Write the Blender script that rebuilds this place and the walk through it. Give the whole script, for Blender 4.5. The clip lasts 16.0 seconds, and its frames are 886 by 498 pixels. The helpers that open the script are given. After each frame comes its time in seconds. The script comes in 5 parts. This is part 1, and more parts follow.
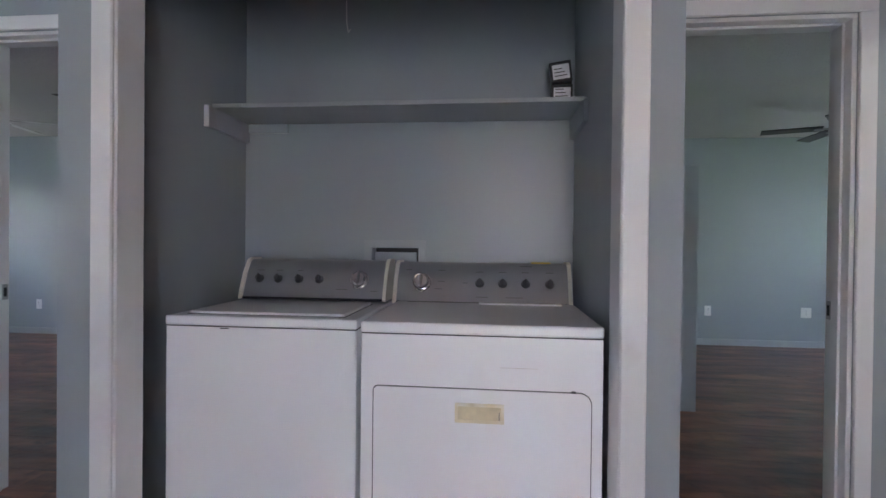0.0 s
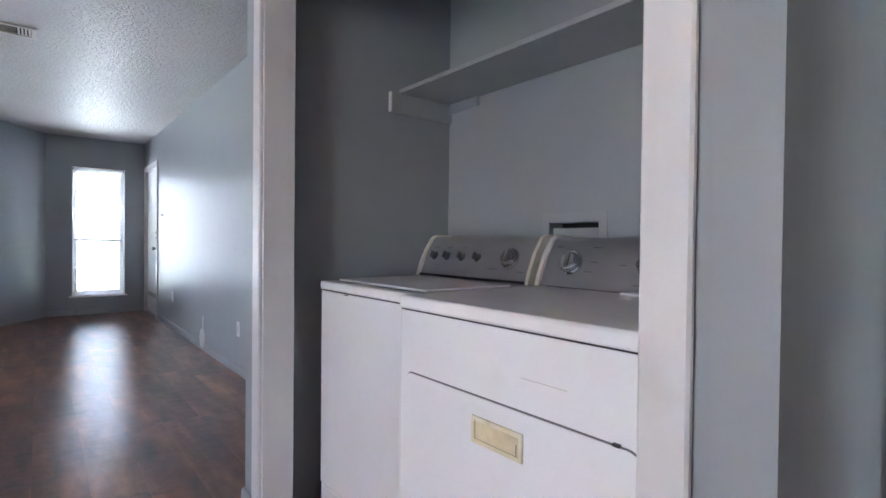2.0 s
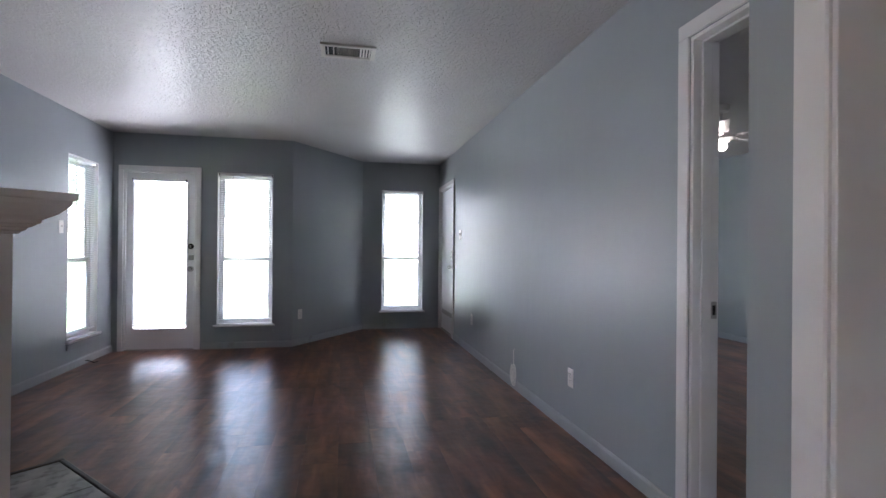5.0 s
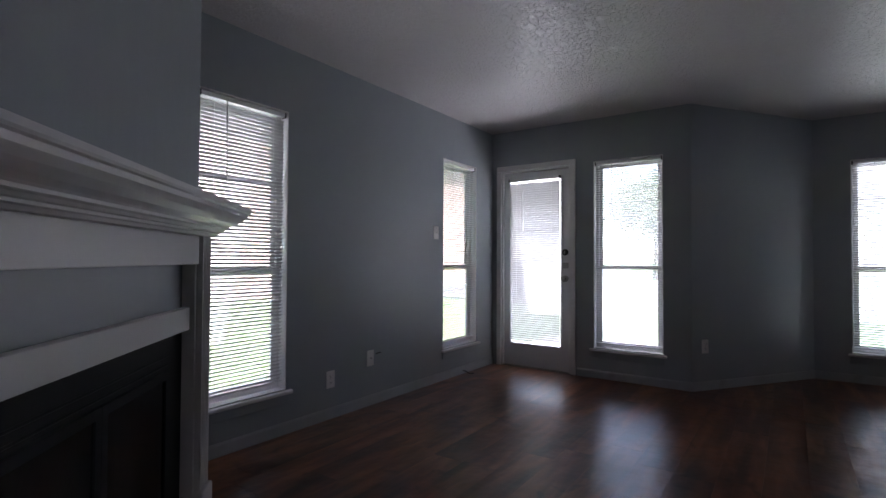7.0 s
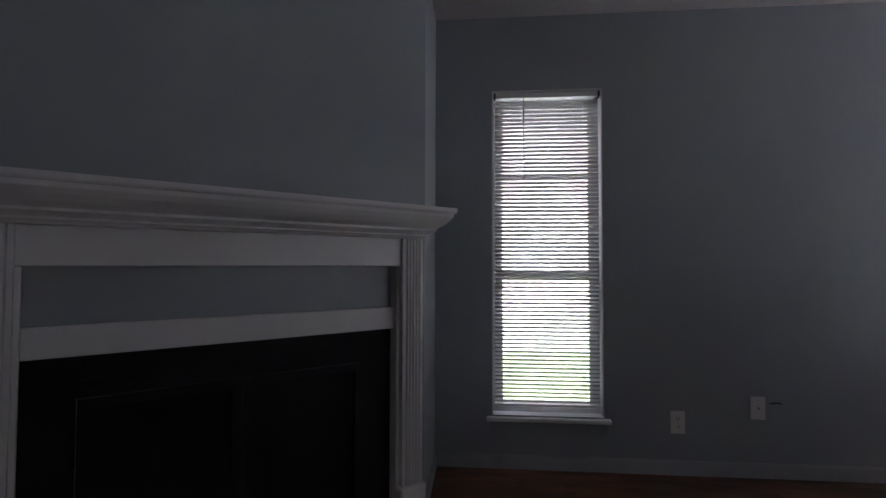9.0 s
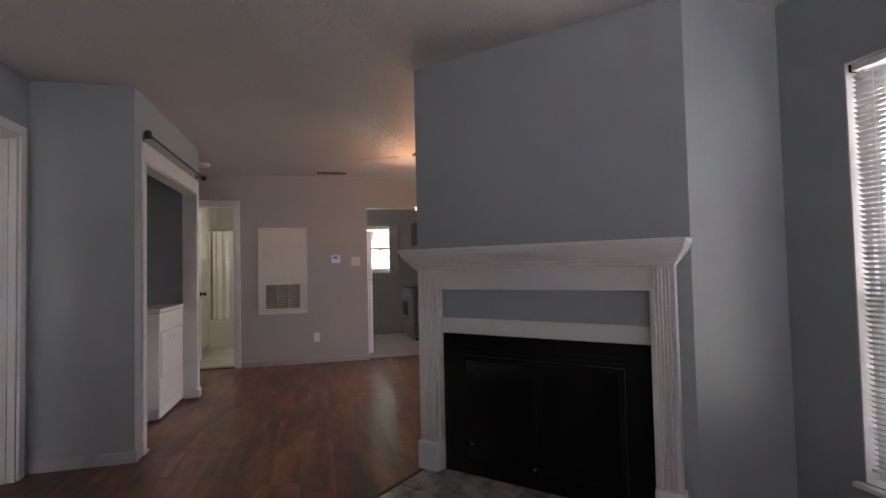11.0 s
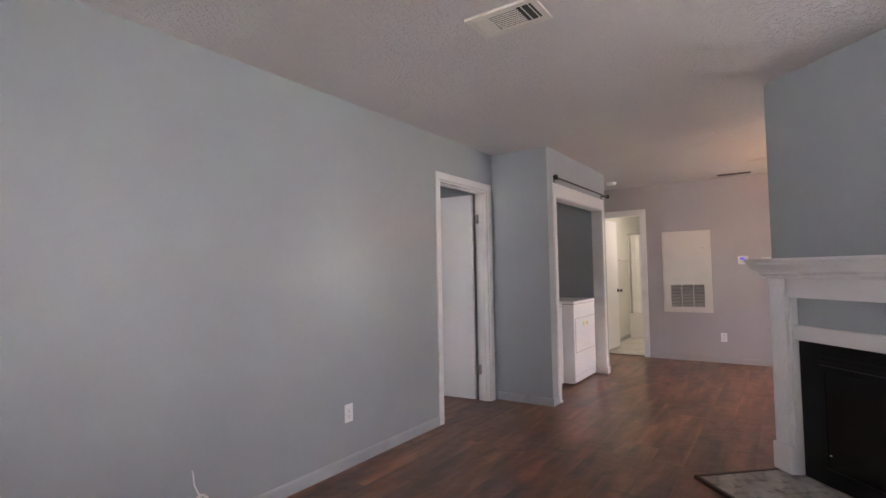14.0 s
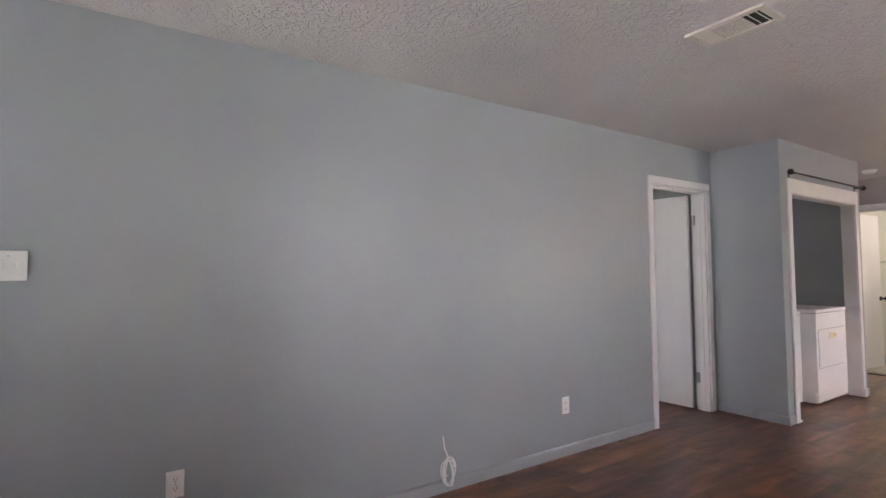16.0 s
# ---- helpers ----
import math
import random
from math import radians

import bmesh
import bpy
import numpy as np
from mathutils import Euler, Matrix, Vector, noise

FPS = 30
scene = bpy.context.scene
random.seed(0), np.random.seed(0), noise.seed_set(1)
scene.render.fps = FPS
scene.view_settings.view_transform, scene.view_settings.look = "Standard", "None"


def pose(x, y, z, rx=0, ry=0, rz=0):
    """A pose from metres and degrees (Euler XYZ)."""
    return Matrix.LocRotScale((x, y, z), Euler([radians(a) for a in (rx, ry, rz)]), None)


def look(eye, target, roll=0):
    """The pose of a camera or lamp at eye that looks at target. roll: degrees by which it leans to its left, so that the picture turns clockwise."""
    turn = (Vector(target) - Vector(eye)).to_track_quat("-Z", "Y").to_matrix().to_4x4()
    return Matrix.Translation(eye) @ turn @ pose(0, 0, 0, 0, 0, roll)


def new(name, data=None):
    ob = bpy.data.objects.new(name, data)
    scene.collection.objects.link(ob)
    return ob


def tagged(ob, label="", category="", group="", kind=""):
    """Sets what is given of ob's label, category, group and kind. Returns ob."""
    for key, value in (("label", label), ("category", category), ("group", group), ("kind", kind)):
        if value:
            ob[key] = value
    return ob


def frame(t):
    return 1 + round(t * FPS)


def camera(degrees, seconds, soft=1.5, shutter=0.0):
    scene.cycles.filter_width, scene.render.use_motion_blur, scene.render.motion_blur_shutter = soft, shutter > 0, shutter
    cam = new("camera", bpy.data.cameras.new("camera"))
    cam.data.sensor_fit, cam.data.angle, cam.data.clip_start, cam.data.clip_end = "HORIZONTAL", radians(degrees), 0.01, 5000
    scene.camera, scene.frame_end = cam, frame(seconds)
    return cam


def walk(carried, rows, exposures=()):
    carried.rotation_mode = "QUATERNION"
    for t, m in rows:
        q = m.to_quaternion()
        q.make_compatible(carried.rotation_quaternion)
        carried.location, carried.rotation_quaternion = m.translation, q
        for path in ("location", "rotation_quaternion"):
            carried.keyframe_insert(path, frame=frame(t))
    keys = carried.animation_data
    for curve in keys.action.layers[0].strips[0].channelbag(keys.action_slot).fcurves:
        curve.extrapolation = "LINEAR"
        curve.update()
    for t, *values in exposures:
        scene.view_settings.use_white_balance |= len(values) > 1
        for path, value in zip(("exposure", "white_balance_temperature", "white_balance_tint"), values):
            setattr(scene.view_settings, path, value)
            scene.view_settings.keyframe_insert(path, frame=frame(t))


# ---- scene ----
cam = camera(83.2, 16.0)
PATH = [
    (0, (0.082, -0.046, 1.135), (-0.126, 1.943, 1.118), 0.6),
    (0.5, (0.314, 0.176, 1.114), (-0.518, 1.994, 1.095), 0.3),
    (1, (0.5, 0.383, 1.071), (-0.722, 1.966, 1.045), 0.4),
    (1.5, (0.694, 0.573, 1.06), (-0.788, 1.915, 1.03), 0.4),
    (2, (0.758, 0.692, 1.04), (-0.795, 1.953, 1.012), 0.6),
    (2.5, (0.693, 0.684, 0.937), (-0.847, 1.96, 0.883), 0.6),
    (3, (0.663, 0.643, 0.859), (-0.735, 2.045, 0.57), 0.9),
    (3.5, (0.556, 0.564, 0.955), (-0.767, 2.016, 0.584), 0.8),
    (4, (0.409, 0.469, 1.072), (-0.992, 1.884, 0.89), 1.2),
    (4.5, (0.087, 0.445, 1.119), (-1.627, 1.473, 1.047), 0.1),
    (5, (-0.328, 0.492, 1.136), (-2.289, 0.887, 1.143), 0.5),
    (5.2, (-0.515, 0.512, 1.137), (-2.503, 0.727, 1.153), 0.7),
    (7.3, (-1.977, 0.649, 1.083), (-3.386, -0.77, 1.126), 0.1),
    (7.5, (-2.109, 0.694, 1.09), (-3.317, -0.9, 1.132), -0.0),
    (8, (-2.442, 0.755, 1.072), (-3.205, -1.093, 1.117), -0.1),
    (8.2, (-2.551, 0.753, 1.041), (-3.167, -1.149, 1.107), -0.0),
    (10.3, (-4.323, 0.434, 1.142), (-2.721, -0.762, 1.204), -1.2),
    (10.5, (-4.445, 0.37, 1.15), (-2.7, -0.605, 1.217), -1.3),
    (11, (-4.799, 0.176, 1.191), (-2.86, -0.309, 1.263), -1.3),
    (11.5, (-5.144, -0.062, 1.248), (-3.146, -0.092, 1.324), -1.3),
    (12, (-5.405, -0.363, 1.3), (-3.427, -0.075, 1.38), -1.3),
    (12.5, (-5.552, -0.529, 1.307), (-3.66, 0.115, 1.391), -1.2),
    (13, (-5.517, -0.514, 1.288), (-3.703, 0.324, 1.373), -1.3),
    (13.5, (-5.504, -0.51, 1.287), (-3.732, 0.413, 1.371), -1.1),
    (14, (-5.584, -0.476, 1.256), (-3.934, 0.651, 1.345), -1.1),
    (14.5, (-5.699, -0.464, 1.229), (-4.253, 0.914, 1.324), -0.8),
    (15, (-5.763, -0.452, 1.286), (-4.46, 1.062, 1.371), -0.5),
    (15.5, (-5.8, -0.457, 1.297), (-4.581, 1.126, 1.387), -0.5),
    (16, (-5.909, -0.608, 1.296), (-4.808, 1.059, 1.388), -0.5),
]
EXPOSURES = [(0.0, 4.74, 6050, 24), (0.8, 4.69, 6250, 24), (1.5, 5.29, 6150, 24), (2.5, 4.99, 6000, 23), (3.0, 4.79, 5950, 23), (4.0, 4.04, 5950, 23), (4.5, 4.14, 6150, 24), (5.2, 4.54, 6400, 26), (7.4, 2.84, 6450, 28), (8.2, 2.69, 6450, 28), (10.4, 3.69, 7200, 31), (11.0, 4.09, 7250, 33), (13.0, 4.97, 7350, 33), (16.0, 5.11, 7250, 31)]
walk(cam, [(t, look(eye, target, roll)) for t, eye, target, roll in PATH], EXPOSURES)

# ---- world, sun and lamps ----
world = bpy.data.worlds.new("world")
scene.world = world
world.use_nodes = True
wn = world.node_tree
sky = wn.nodes.new("ShaderNodeTexSky")
sky.sky_type = "NISHITA"
sky.sun_disc = False
sky.sun_elevation, sky.sun_rotation = radians(55), radians(0)
sky.air_density, sky.dust_density, sky.ozone_density = 1.0, 1.0, 1.0
wn.nodes["Background"].inputs["Strength"].default_value = 0.15
wn.links.new(sky.outputs["Color"], wn.nodes["Background"].inputs["Color"])
sun_data = bpy.data.lights.new("sun", "SUN")
sun_data.energy, sun_data.angle, sun_data.color = 5.0, radians(3), (1.0, 0.96, 0.9)
sun = new("sun", sun_data)
sun.matrix_world = look((0, 0, 20), (0.6, -14, 0))


def bulb(name, place, watts, colour, radius=0.05):
    data = bpy.data.lights.new(name, "POINT")
    data.energy, data.color, data.shadow_soft_size = watts, colour, radius
    ob = new(name, data)
    ob.location = place
    return ob


def window_light(name, place, target, wide, high, watts, colour=(0.86, 0.94, 1.0)):
    data = bpy.data.lights.new(name, "AREA")
    data.shape, data.size, data.size_y, data.energy, data.color = "RECTANGLE", wide, high, watts, colour
    ob = new(name, data)
    ob.matrix_world = look(place, target)
    return ob


bulb("pendant_bulb", (0.41, -0.945, 1.83), 1.25, (1.0, 0.6, 0.32), 0.05)
# unseen lamp without a fixture, added to light the bathroom
bulb("bath_fill", (2.75, 0.75, 2.15), 0.8, (0.97, 1.0, 0.86), 0.1)
# added fill lamp, out of view, to brighten the kitchen
bulb("kitchen_fill", (2.9, -0.2, 2.28), 0.3, (1.0, 0.95, 0.88), 0.1)
# added fill light for the closet front, behind an unseen window
window_light("dining_fill", (0.35, -2.14, 1.1), (0.1, 1.3, 0.75), 0.86, 1.6, 0.85)
window_light("fireside_daylight", (-3.495, -2.5, 1.35), (-3.05, 0, 0.35), 0.62, 1.9, 2.0)
window_light("patio_daylight", (-6.92, -1.498, 1.3), (-4, -1.498, 0.1), 0.9, 1.8, 8.0)
window_light("entry_daylight", (-8.1, 1.347, 1.35), (-4, 1.347, -0.2), 0.64, 1.9, 2.4)
window_light("bedroom_daylight", (-7.13, 3.87, 1.25), (-3, 3.87, 1.2), 0.95, 1.35, 0.42)
window_light("second_bedroom_daylight", (5.03, 4.2, 1.25), (1, 4.6, 1.1), 1.05, 1.35, 0.44)


# ---- materials ----
def material(name, colour, rough=0.5, metal=0.0, vary=0.08, scale=2.0, grain=120.0, bump=0.05, coat=0.0, spec=0.5, emit=0.0,
             dist=0.002, stain=None, per_object=0.0, per_island=0.0, rough_vary=0.03):
    m = bpy.data.materials.new(name)
    m.use_nodes = True
    nt = m.node_tree
    b = nt.nodes["Principled BSDF"]
    L = nt.links.new
    tc = nt.nodes.new("ShaderNodeTexCoord")
    n1 = nt.nodes.new("ShaderNodeTexNoise")
    n1.inputs["Scale"].default_value, n1.inputs["Detail"].default_value = scale, 4
    L(tc.outputs["Object"], n1.inputs["Vector"])
    n2 = nt.nodes.new("ShaderNodeTexNoise")
    n2.inputs["Scale"].default_value, n2.inputs["Detail"].default_value = grain, 3
    L(tc.outputs["Object"], n2.inputs["Vector"])
    hsv = nt.nodes.new("ShaderNodeHueSaturation")
    hsv.inputs["Color"].default_value = (*colour, 1)
    rng = nt.nodes.new("ShaderNodeMapRange")
    rng.inputs["From Min"].default_value, rng.inputs["From Max"].default_value = 0.3, 0.7
    rng.inputs["To Min"].default_value, rng.inputs["To Max"].default_value = 1 - vary, 1 + vary
    L(n1.outputs["Fac"], rng.inputs["Value"])
    val = rng.outputs["Result"]
    for amount, node, out in ((per_object, "ShaderNodeObjectInfo", "Random"), (per_island, "ShaderNodeNewGeometry", "Random Per Island")):
        if amount:
            oi = nt.nodes.new(node)
            r2 = nt.nodes.new("ShaderNodeMapRange")
            r2.inputs["To Min"].default_value, r2.inputs["To Max"].default_value = 1 - amount, 1 + amount
            L(oi.outputs[out], r2.inputs["Value"])
            mu = nt.nodes.new("ShaderNodeMath")
            mu.operation = "MULTIPLY"
            L(val, mu.inputs[0])
            L(r2.outputs["Result"], mu.inputs[1])
            val = mu.outputs[0]
    L(val, hsv.inputs["Value"])
    col = hsv.outputs["Color"]
    if stain:
        n3 = nt.nodes.new("ShaderNodeTexNoise")
        n3.inputs["Scale"].default_value, n3.inputs["Detail"].default_value = stain[1], 5
        L(tc.outputs["Object"], n3.inputs["Vector"])
        rp = nt.nodes.new("ShaderNodeMapRange")
        rp.inputs["From Min"].default_value, rp.inputs["From Max"].default_value = stain[2], stain[2] + 0.12
        rp.inputs["To Max"].default_value = stain[3]
        L(n3.outputs["Fac"], rp.inputs["Value"])
        mx = nt.nodes.new("ShaderNodeMix")
        mx.data_type = "RGBA"
        L(rp.outputs["Result"], mx.inputs["Factor"])
        L(col, mx.inputs["A"])
        mx.inputs["B"].default_value = (*stain[0], 1)
        col = mx.outputs["Result"]
    L(col, b.inputs["Base Color"])
    rr = nt.nodes.new("ShaderNodeMapRange")
    rr.inputs["To Min"].default_value, rr.inputs["To Max"].default_value = max(0.02, rough - rough_vary), min(1, rough + rough_vary)
    L(n1.outputs["Fac"], rr.inputs["Value"])
    L(rr.outputs["Result"], b.inputs["Roughness"])
    b.inputs["Metallic"].default_value = metal
    b.inputs["Specular IOR Level"].default_value = spec
    b.inputs["Coat Weight"].default_value = coat
    b.inputs["Coat Roughness"].default_value = 0.12
    if bump:
        bp = nt.nodes.new("ShaderNodeBump")
        bp.inputs["Strength"].default_value, bp.inputs["Distance"].default_value = bump, dist
        L(n2.outputs["Fac"], bp.inputs["Height"])
        L(bp.outputs["Normal"], b.inputs["Normal"])
    if emit:
        b.inputs["Emission Color"].default_value = (*colour, 1)
        b.inputs["Emission Strength"].default_value = emit
    return m


def ceiling_material():
    m = material("ceiling_texture", (0.55, 0.52, 0.508), rough=0.43, vary=0.05, scale=1.2, bump=0)
    nt = m.node_tree
    b, L = nt.nodes["Principled BSDF"], nt.links.new
    tc = nt.nodes.new("ShaderNodeTexCoord")
    vo = nt.nodes.new("ShaderNodeTexNoise")
    vo.inputs["Scale"].default_value, vo.inputs["Detail"].default_value, vo.inputs["Distortion"].default_value = 38, 3.5, 0.8
    L(tc.outputs["Object"], vo.inputs["Vector"])
    ra = nt.nodes.new("ShaderNodeMapRange")
    ra.interpolation_type = "SMOOTHSTEP"
    ra.inputs["From Min"].default_value, ra.inputs["From Max"].default_value = 0.46, 0.60
    L(vo.outputs["Fac"], ra.inputs["Value"])
    bp = nt.nodes.new("ShaderNodeBump")
    bp.inputs["Strength"].default_value, bp.inputs["Distance"].default_value = 1.0, 0.0046
    L(ra.outputs["Result"], bp.inputs["Height"])
    L(bp.outputs["Normal"], b.inputs["Normal"])
    return m


def wall_material(name="wall_paint", colour=(0.321, 0.350, 0.364)):
    """Semi-gloss paint with upright roller marks, orange peel and patchy sheen."""
    m = material(name, colour, rough=0.35, vary=0.05, scale=1.1, bump=0, rough_vary=0.05, spec=0.4)
    nt = m.node_tree
    b, L = nt.nodes["Principled BSDF"], nt.links.new
    tc = nt.nodes.new("ShaderNodeTexCoord")
    mp = nt.nodes.new("ShaderNodeMapping")
    mp.inputs["Scale"].default_value = (1.0, 1.0, 0.3)
    L(tc.outputs["Object"], mp.inputs["Vector"])
    last = None
    for src, scale, detail, strength, dist in ((mp.outputs["Vector"], 7.0, 3, 0.5, 0.006), (tc.outputs["Object"], 2.6, 2, 0.3, 0.006), (tc.outputs["Object"], 160, 2, 0.1, 0.001)):
        nz = nt.nodes.new("ShaderNodeTexNoise")
        nz.inputs["Scale"].default_value, nz.inputs["Detail"].default_value = scale, detail
        L(src, nz.inputs["Vector"])
        bp = nt.nodes.new("ShaderNodeBump")
        bp.inputs["Strength"].default_value, bp.inputs["Distance"].default_value = strength, dist
        L(nz.outputs["Fac"], bp.inputs["Height"])
        if last:
            L(last.outputs["Normal"], bp.inputs["Normal"])
        last = bp
    L(last.outputs["Normal"], b.inputs["Normal"])
    return m


def plank_material():
    m = bpy.data.materials.new("plank_wood")
    m.use_nodes = True
    nt = m.node_tree
    b, L = nt.nodes["Principled BSDF"], nt.links.new
    geo = nt.nodes.new("ShaderNodeNewGeometry")
    oi = nt.nodes.new("ShaderNodeObjectInfo")
    sc = nt.nodes.new("ShaderNodeVectorMath")
    sc.operation = "MULTIPLY_ADD"
    sc.inputs[1].default_value = (1.3, 6.0, 1.0)
    L(geo.outputs["Position"], sc.inputs[0])
    off = nt.nodes.new("ShaderNodeVectorMath")
    off.operation = "SCALE"
    off.inputs[0].default_value = (7.0, 31.0, 13.0)
    L(oi.outputs["Random"], off.inputs["Scale"])
    L(off.outputs["Vector"], sc.inputs[2])
    n1 = nt.nodes.new("ShaderNodeTexNoise")
    n1.inputs["Scale"].default_value, n1.inputs["Detail"].default_value, n1.inputs["Distortion"].default_value = 1.2, 3, 0.3
    L(sc.outputs["Vector"], n1.inputs["Vector"])
    ramp = nt.nodes.new("ShaderNodeValToRGB")
    e = ramp.color_ramp.elements
    e[0].position, e[0].color = 0.30, (0.048, 0.0165, 0.009, 1)
    e[1].position, e[1].color = 0.72, (0.345, 0.136, 0.064, 1)
    mid = e.new(0.5)
    mid.color = (0.165, 0.060, 0.029, 1)
    L(n1.outputs["Fac"], ramp.inputs["Fac"])
    n2 = nt.nodes.new("ShaderNodeTexNoise")
    n2.inputs["Scale"].default_value, n2.inputs["Detail"].default_value = 3.2, 2
    L(sc.outputs["Vector"], n2.inputs["Vector"])
    rg = nt.nodes.new("ShaderNodeMapRange")
    rg.inputs["From Min"].default_value, rg.inputs["From Max"].default_value = 0.35, 0.65
    rg.inputs["To Min"].default_value, rg.inputs["To Max"].default_value = 0.8, 1.15
    L(n2.outputs["Fac"], rg.inputs["Value"])
    ro = nt.nodes.new("ShaderNodeMapRange")
    ro.inputs["To Min"].default_value, ro.inputs["To Max"].default_value = 0.88, 1.12
    L(oi.outputs["Random"], ro.inputs["Value"])
    mu = nt.nodes.new("ShaderNodeMath")
    mu.operation = "MULTIPLY"
    L(rg.outputs["Result"], mu.inputs[0])
    L(ro.outputs["Result"], mu.inputs[1])
    hs = nt.nodes.new("ShaderNodeHueSaturation")
    L(ramp.outputs["Color"], hs.inputs["Color"])
    L(mu.outputs[0], hs.inputs["Value"])
    # darker scuffs and worn spots
    sf = nt.nodes.new("ShaderNodeTexNoise")
    sf.inputs["Scale"].default_value, sf.inputs["Detail"].default_value, sf.inputs["Distortion"].default_value = 5.5, 4, 0.8
    L(geo.outputs["Position"], sf.inputs["Vector"])
    sr = nt.nodes.new("ShaderNodeMapRange")
    sr.inputs["From Min"].default_value, sr.inputs["From Max"].default_value = 0.58, 0.72
    sr.inputs["To Max"].default_value = 0.6
    L(sf.outputs["Fac"], sr.inputs["Value"])
    sm = nt.nodes.new("ShaderNodeMix")
    sm.data_type = "RGBA"
    L(sr.outputs["Result"], sm.inputs["Factor"])
    L(hs.outputs["Color"], sm.inputs["A"])
    sm.inputs["B"].default_value = (0.028, 0.012, 0.008, 1)
    L(sm.outputs["Result"], b.inputs["Base Color"])
    wear = nt.nodes.new("ShaderNodeTexNoise")
    wear.inputs["Scale"].default_value, wear.inputs["Detail"].default_value = 2.0, 2
    L(geo.outputs["Position"], wear.inputs["Vector"])
    rr = nt.nodes.new("ShaderNodeMapRange")
    rr.inputs["From Min"].default_value, rr.inputs["From Max"].default_value = 0.3, 0.7
    rr.inputs["To Min"].default_value, rr.inputs["To Max"].default_value = 0.283, 0.30
    L(wear.outputs["Fac"], rr.inputs["Value"])
    L(rr.outputs["Result"], b.inputs["Roughness"])
    b.inputs["Specular IOR Level"].default_value = 0.75
    bp = nt.nodes.new("ShaderNodeBump")
    bp.inputs["Strength"].default_value, bp.inputs["Distance"].default_value = 0.05, 0.002
    L(n2.outputs["Fac"], bp.inputs["Height"])
    # the boards lie a little wavy
    wv = nt.nodes.new("ShaderNodeTexNoise")
    wv.inputs["Scale"].default_value, wv.inputs["Detail"].default_value = 6.5, 2.5
    L(geo.outputs["Position"], wv.inputs["Vector"])
    b2 = nt.nodes.new("ShaderNodeBump")
    b2.inputs["Strength"].default_value, b2.inputs["Distance"].default_value = 0.6, 0.009
    L(wv.outputs["Fac"], b2.inputs["Height"])
    L(bp.outputs["Normal"], b2.inputs["Normal"])
    L(b2.outputs["Normal"], b.inputs["Normal"])
    return m


def glass_material():
    m = bpy.data.materials.new("window_glass")
    m.use_nodes = True
    b = m.node_tree.nodes["Principled BSDF"]
    b.inputs["Base Color"].default_value = (0.97, 0.99, 0.98, 1)
    b.inputs["Roughness"].default_value = 0.0
    b.inputs["Transmission Weight"].default_value = 1.0
    b.inputs["IOR"].default_value = 1.45
    # a translucent share stands in for bright haze over the view outside
    nt, L = m.node_tree, m.node_tree.links.new
    tr = nt.nodes.new("ShaderNodeBsdfTranslucent")
    tr.inputs["Color"].default_value = (0.8, 0.8, 0.8, 1)
    tc = nt.nodes.new("ShaderNodeTexCoord")
    nz = nt.nodes.new("ShaderNodeTexNoise")
    nz.inputs["Scale"].default_value, nz.inputs["Detail"].default_value = 3.0, 4
    L(tc.outputs["Object"], nz.inputs["Vector"])
    rg = nt.nodes.new("ShaderNodeMapRange")
    rg.inputs["To Min"].default_value, rg.inputs["To Max"].default_value = 0.22, 0.31
    L(nz.outputs["Fac"], rg.inputs["Value"])
    mix = nt.nodes.new("ShaderNodeMixShader")
    L(rg.outputs["Result"], mix.inputs["Fac"])
    L(b.outputs["BSDF"], mix.inputs[1])
    L(tr.outputs["BSDF"], mix.inputs[2])
    L(mix.outputs["Shader"], nt.nodes["Material Output"].inputs["Surface"])
    return m


def slat_material():
    m = bpy.data.materials.new("blind_vinyl")
    m.use_nodes = True
    nt = m.node_tree
    b, L = nt.nodes["Principled BSDF"], nt.links.new
    b.inputs["Base Color"].default_value = (0.42, 0.42, 0.418, 1)
    b.inputs["Roughness"].default_value = 0.4
    tr = nt.nodes.new("ShaderNodeBsdfTranslucent")
    tr.inputs["Color"].default_value = (0.7, 0.7, 0.66, 1)
    mix = nt.nodes.new("ShaderNodeMixShader")
    mix.inputs["Fac"].default_value = 0.15
    L(b.outputs["BSDF"], mix.inputs[1])
    L(tr.outputs["BSDF"], mix.inputs[2])
    L(mix.outputs["Shader"], nt.nodes["Material Output"].inputs["Surface"])
    return m


WALL = wall_material()
# the hall's end wall has a warmer, mauve-grey base colour
HALLWALL = wall_material("hall_wall_mauve", (0.385, 0.352, 0.352))
CEIL = ceiling_material()
TRIM = material("trim_paint", (0.72, 0.71, 0.70), rough=0.34, vary=0.05, scale=2.5, grain=70, bump=0.06, stain=((0.44, 0.38, 0.35), 3.0, 0.6, 0.4))
BASE = material("baseboard_paint", (0.37, 0.392, 0.405), rough=0.4, vary=0.08, scale=3, grain=70, bump=0.06, stain=((0.3, 0.28, 0.27), 5.0, 0.62, 0.5))
MANTEL = material("mantel_paint", (0.70, 0.685, 0.675), rough=0.36, vary=0.02, scale=2.0, grain=50, bump=0.012)
DOORW = material("door_paint", (0.76, 0.76, 0.77), rough=0.35, vary=0.03, scale=1.5, grain=60, bump=0.05)
PLANK = plank_material()
ENAMEL = material("white_enamel", (0.88, 0.88, 0.885), rough=0.2, vary=0.02, scale=3, grain=200, bump=0.01, stain=((0.66, 0.62, 0.55), 2.2, 0.66, 0.3))
SILVER = material("console_silver", (0.33, 0.335, 0.345), rough=0.34, metal=0.55, vary=0.04, scale=5, grain=300, bump=0.02)
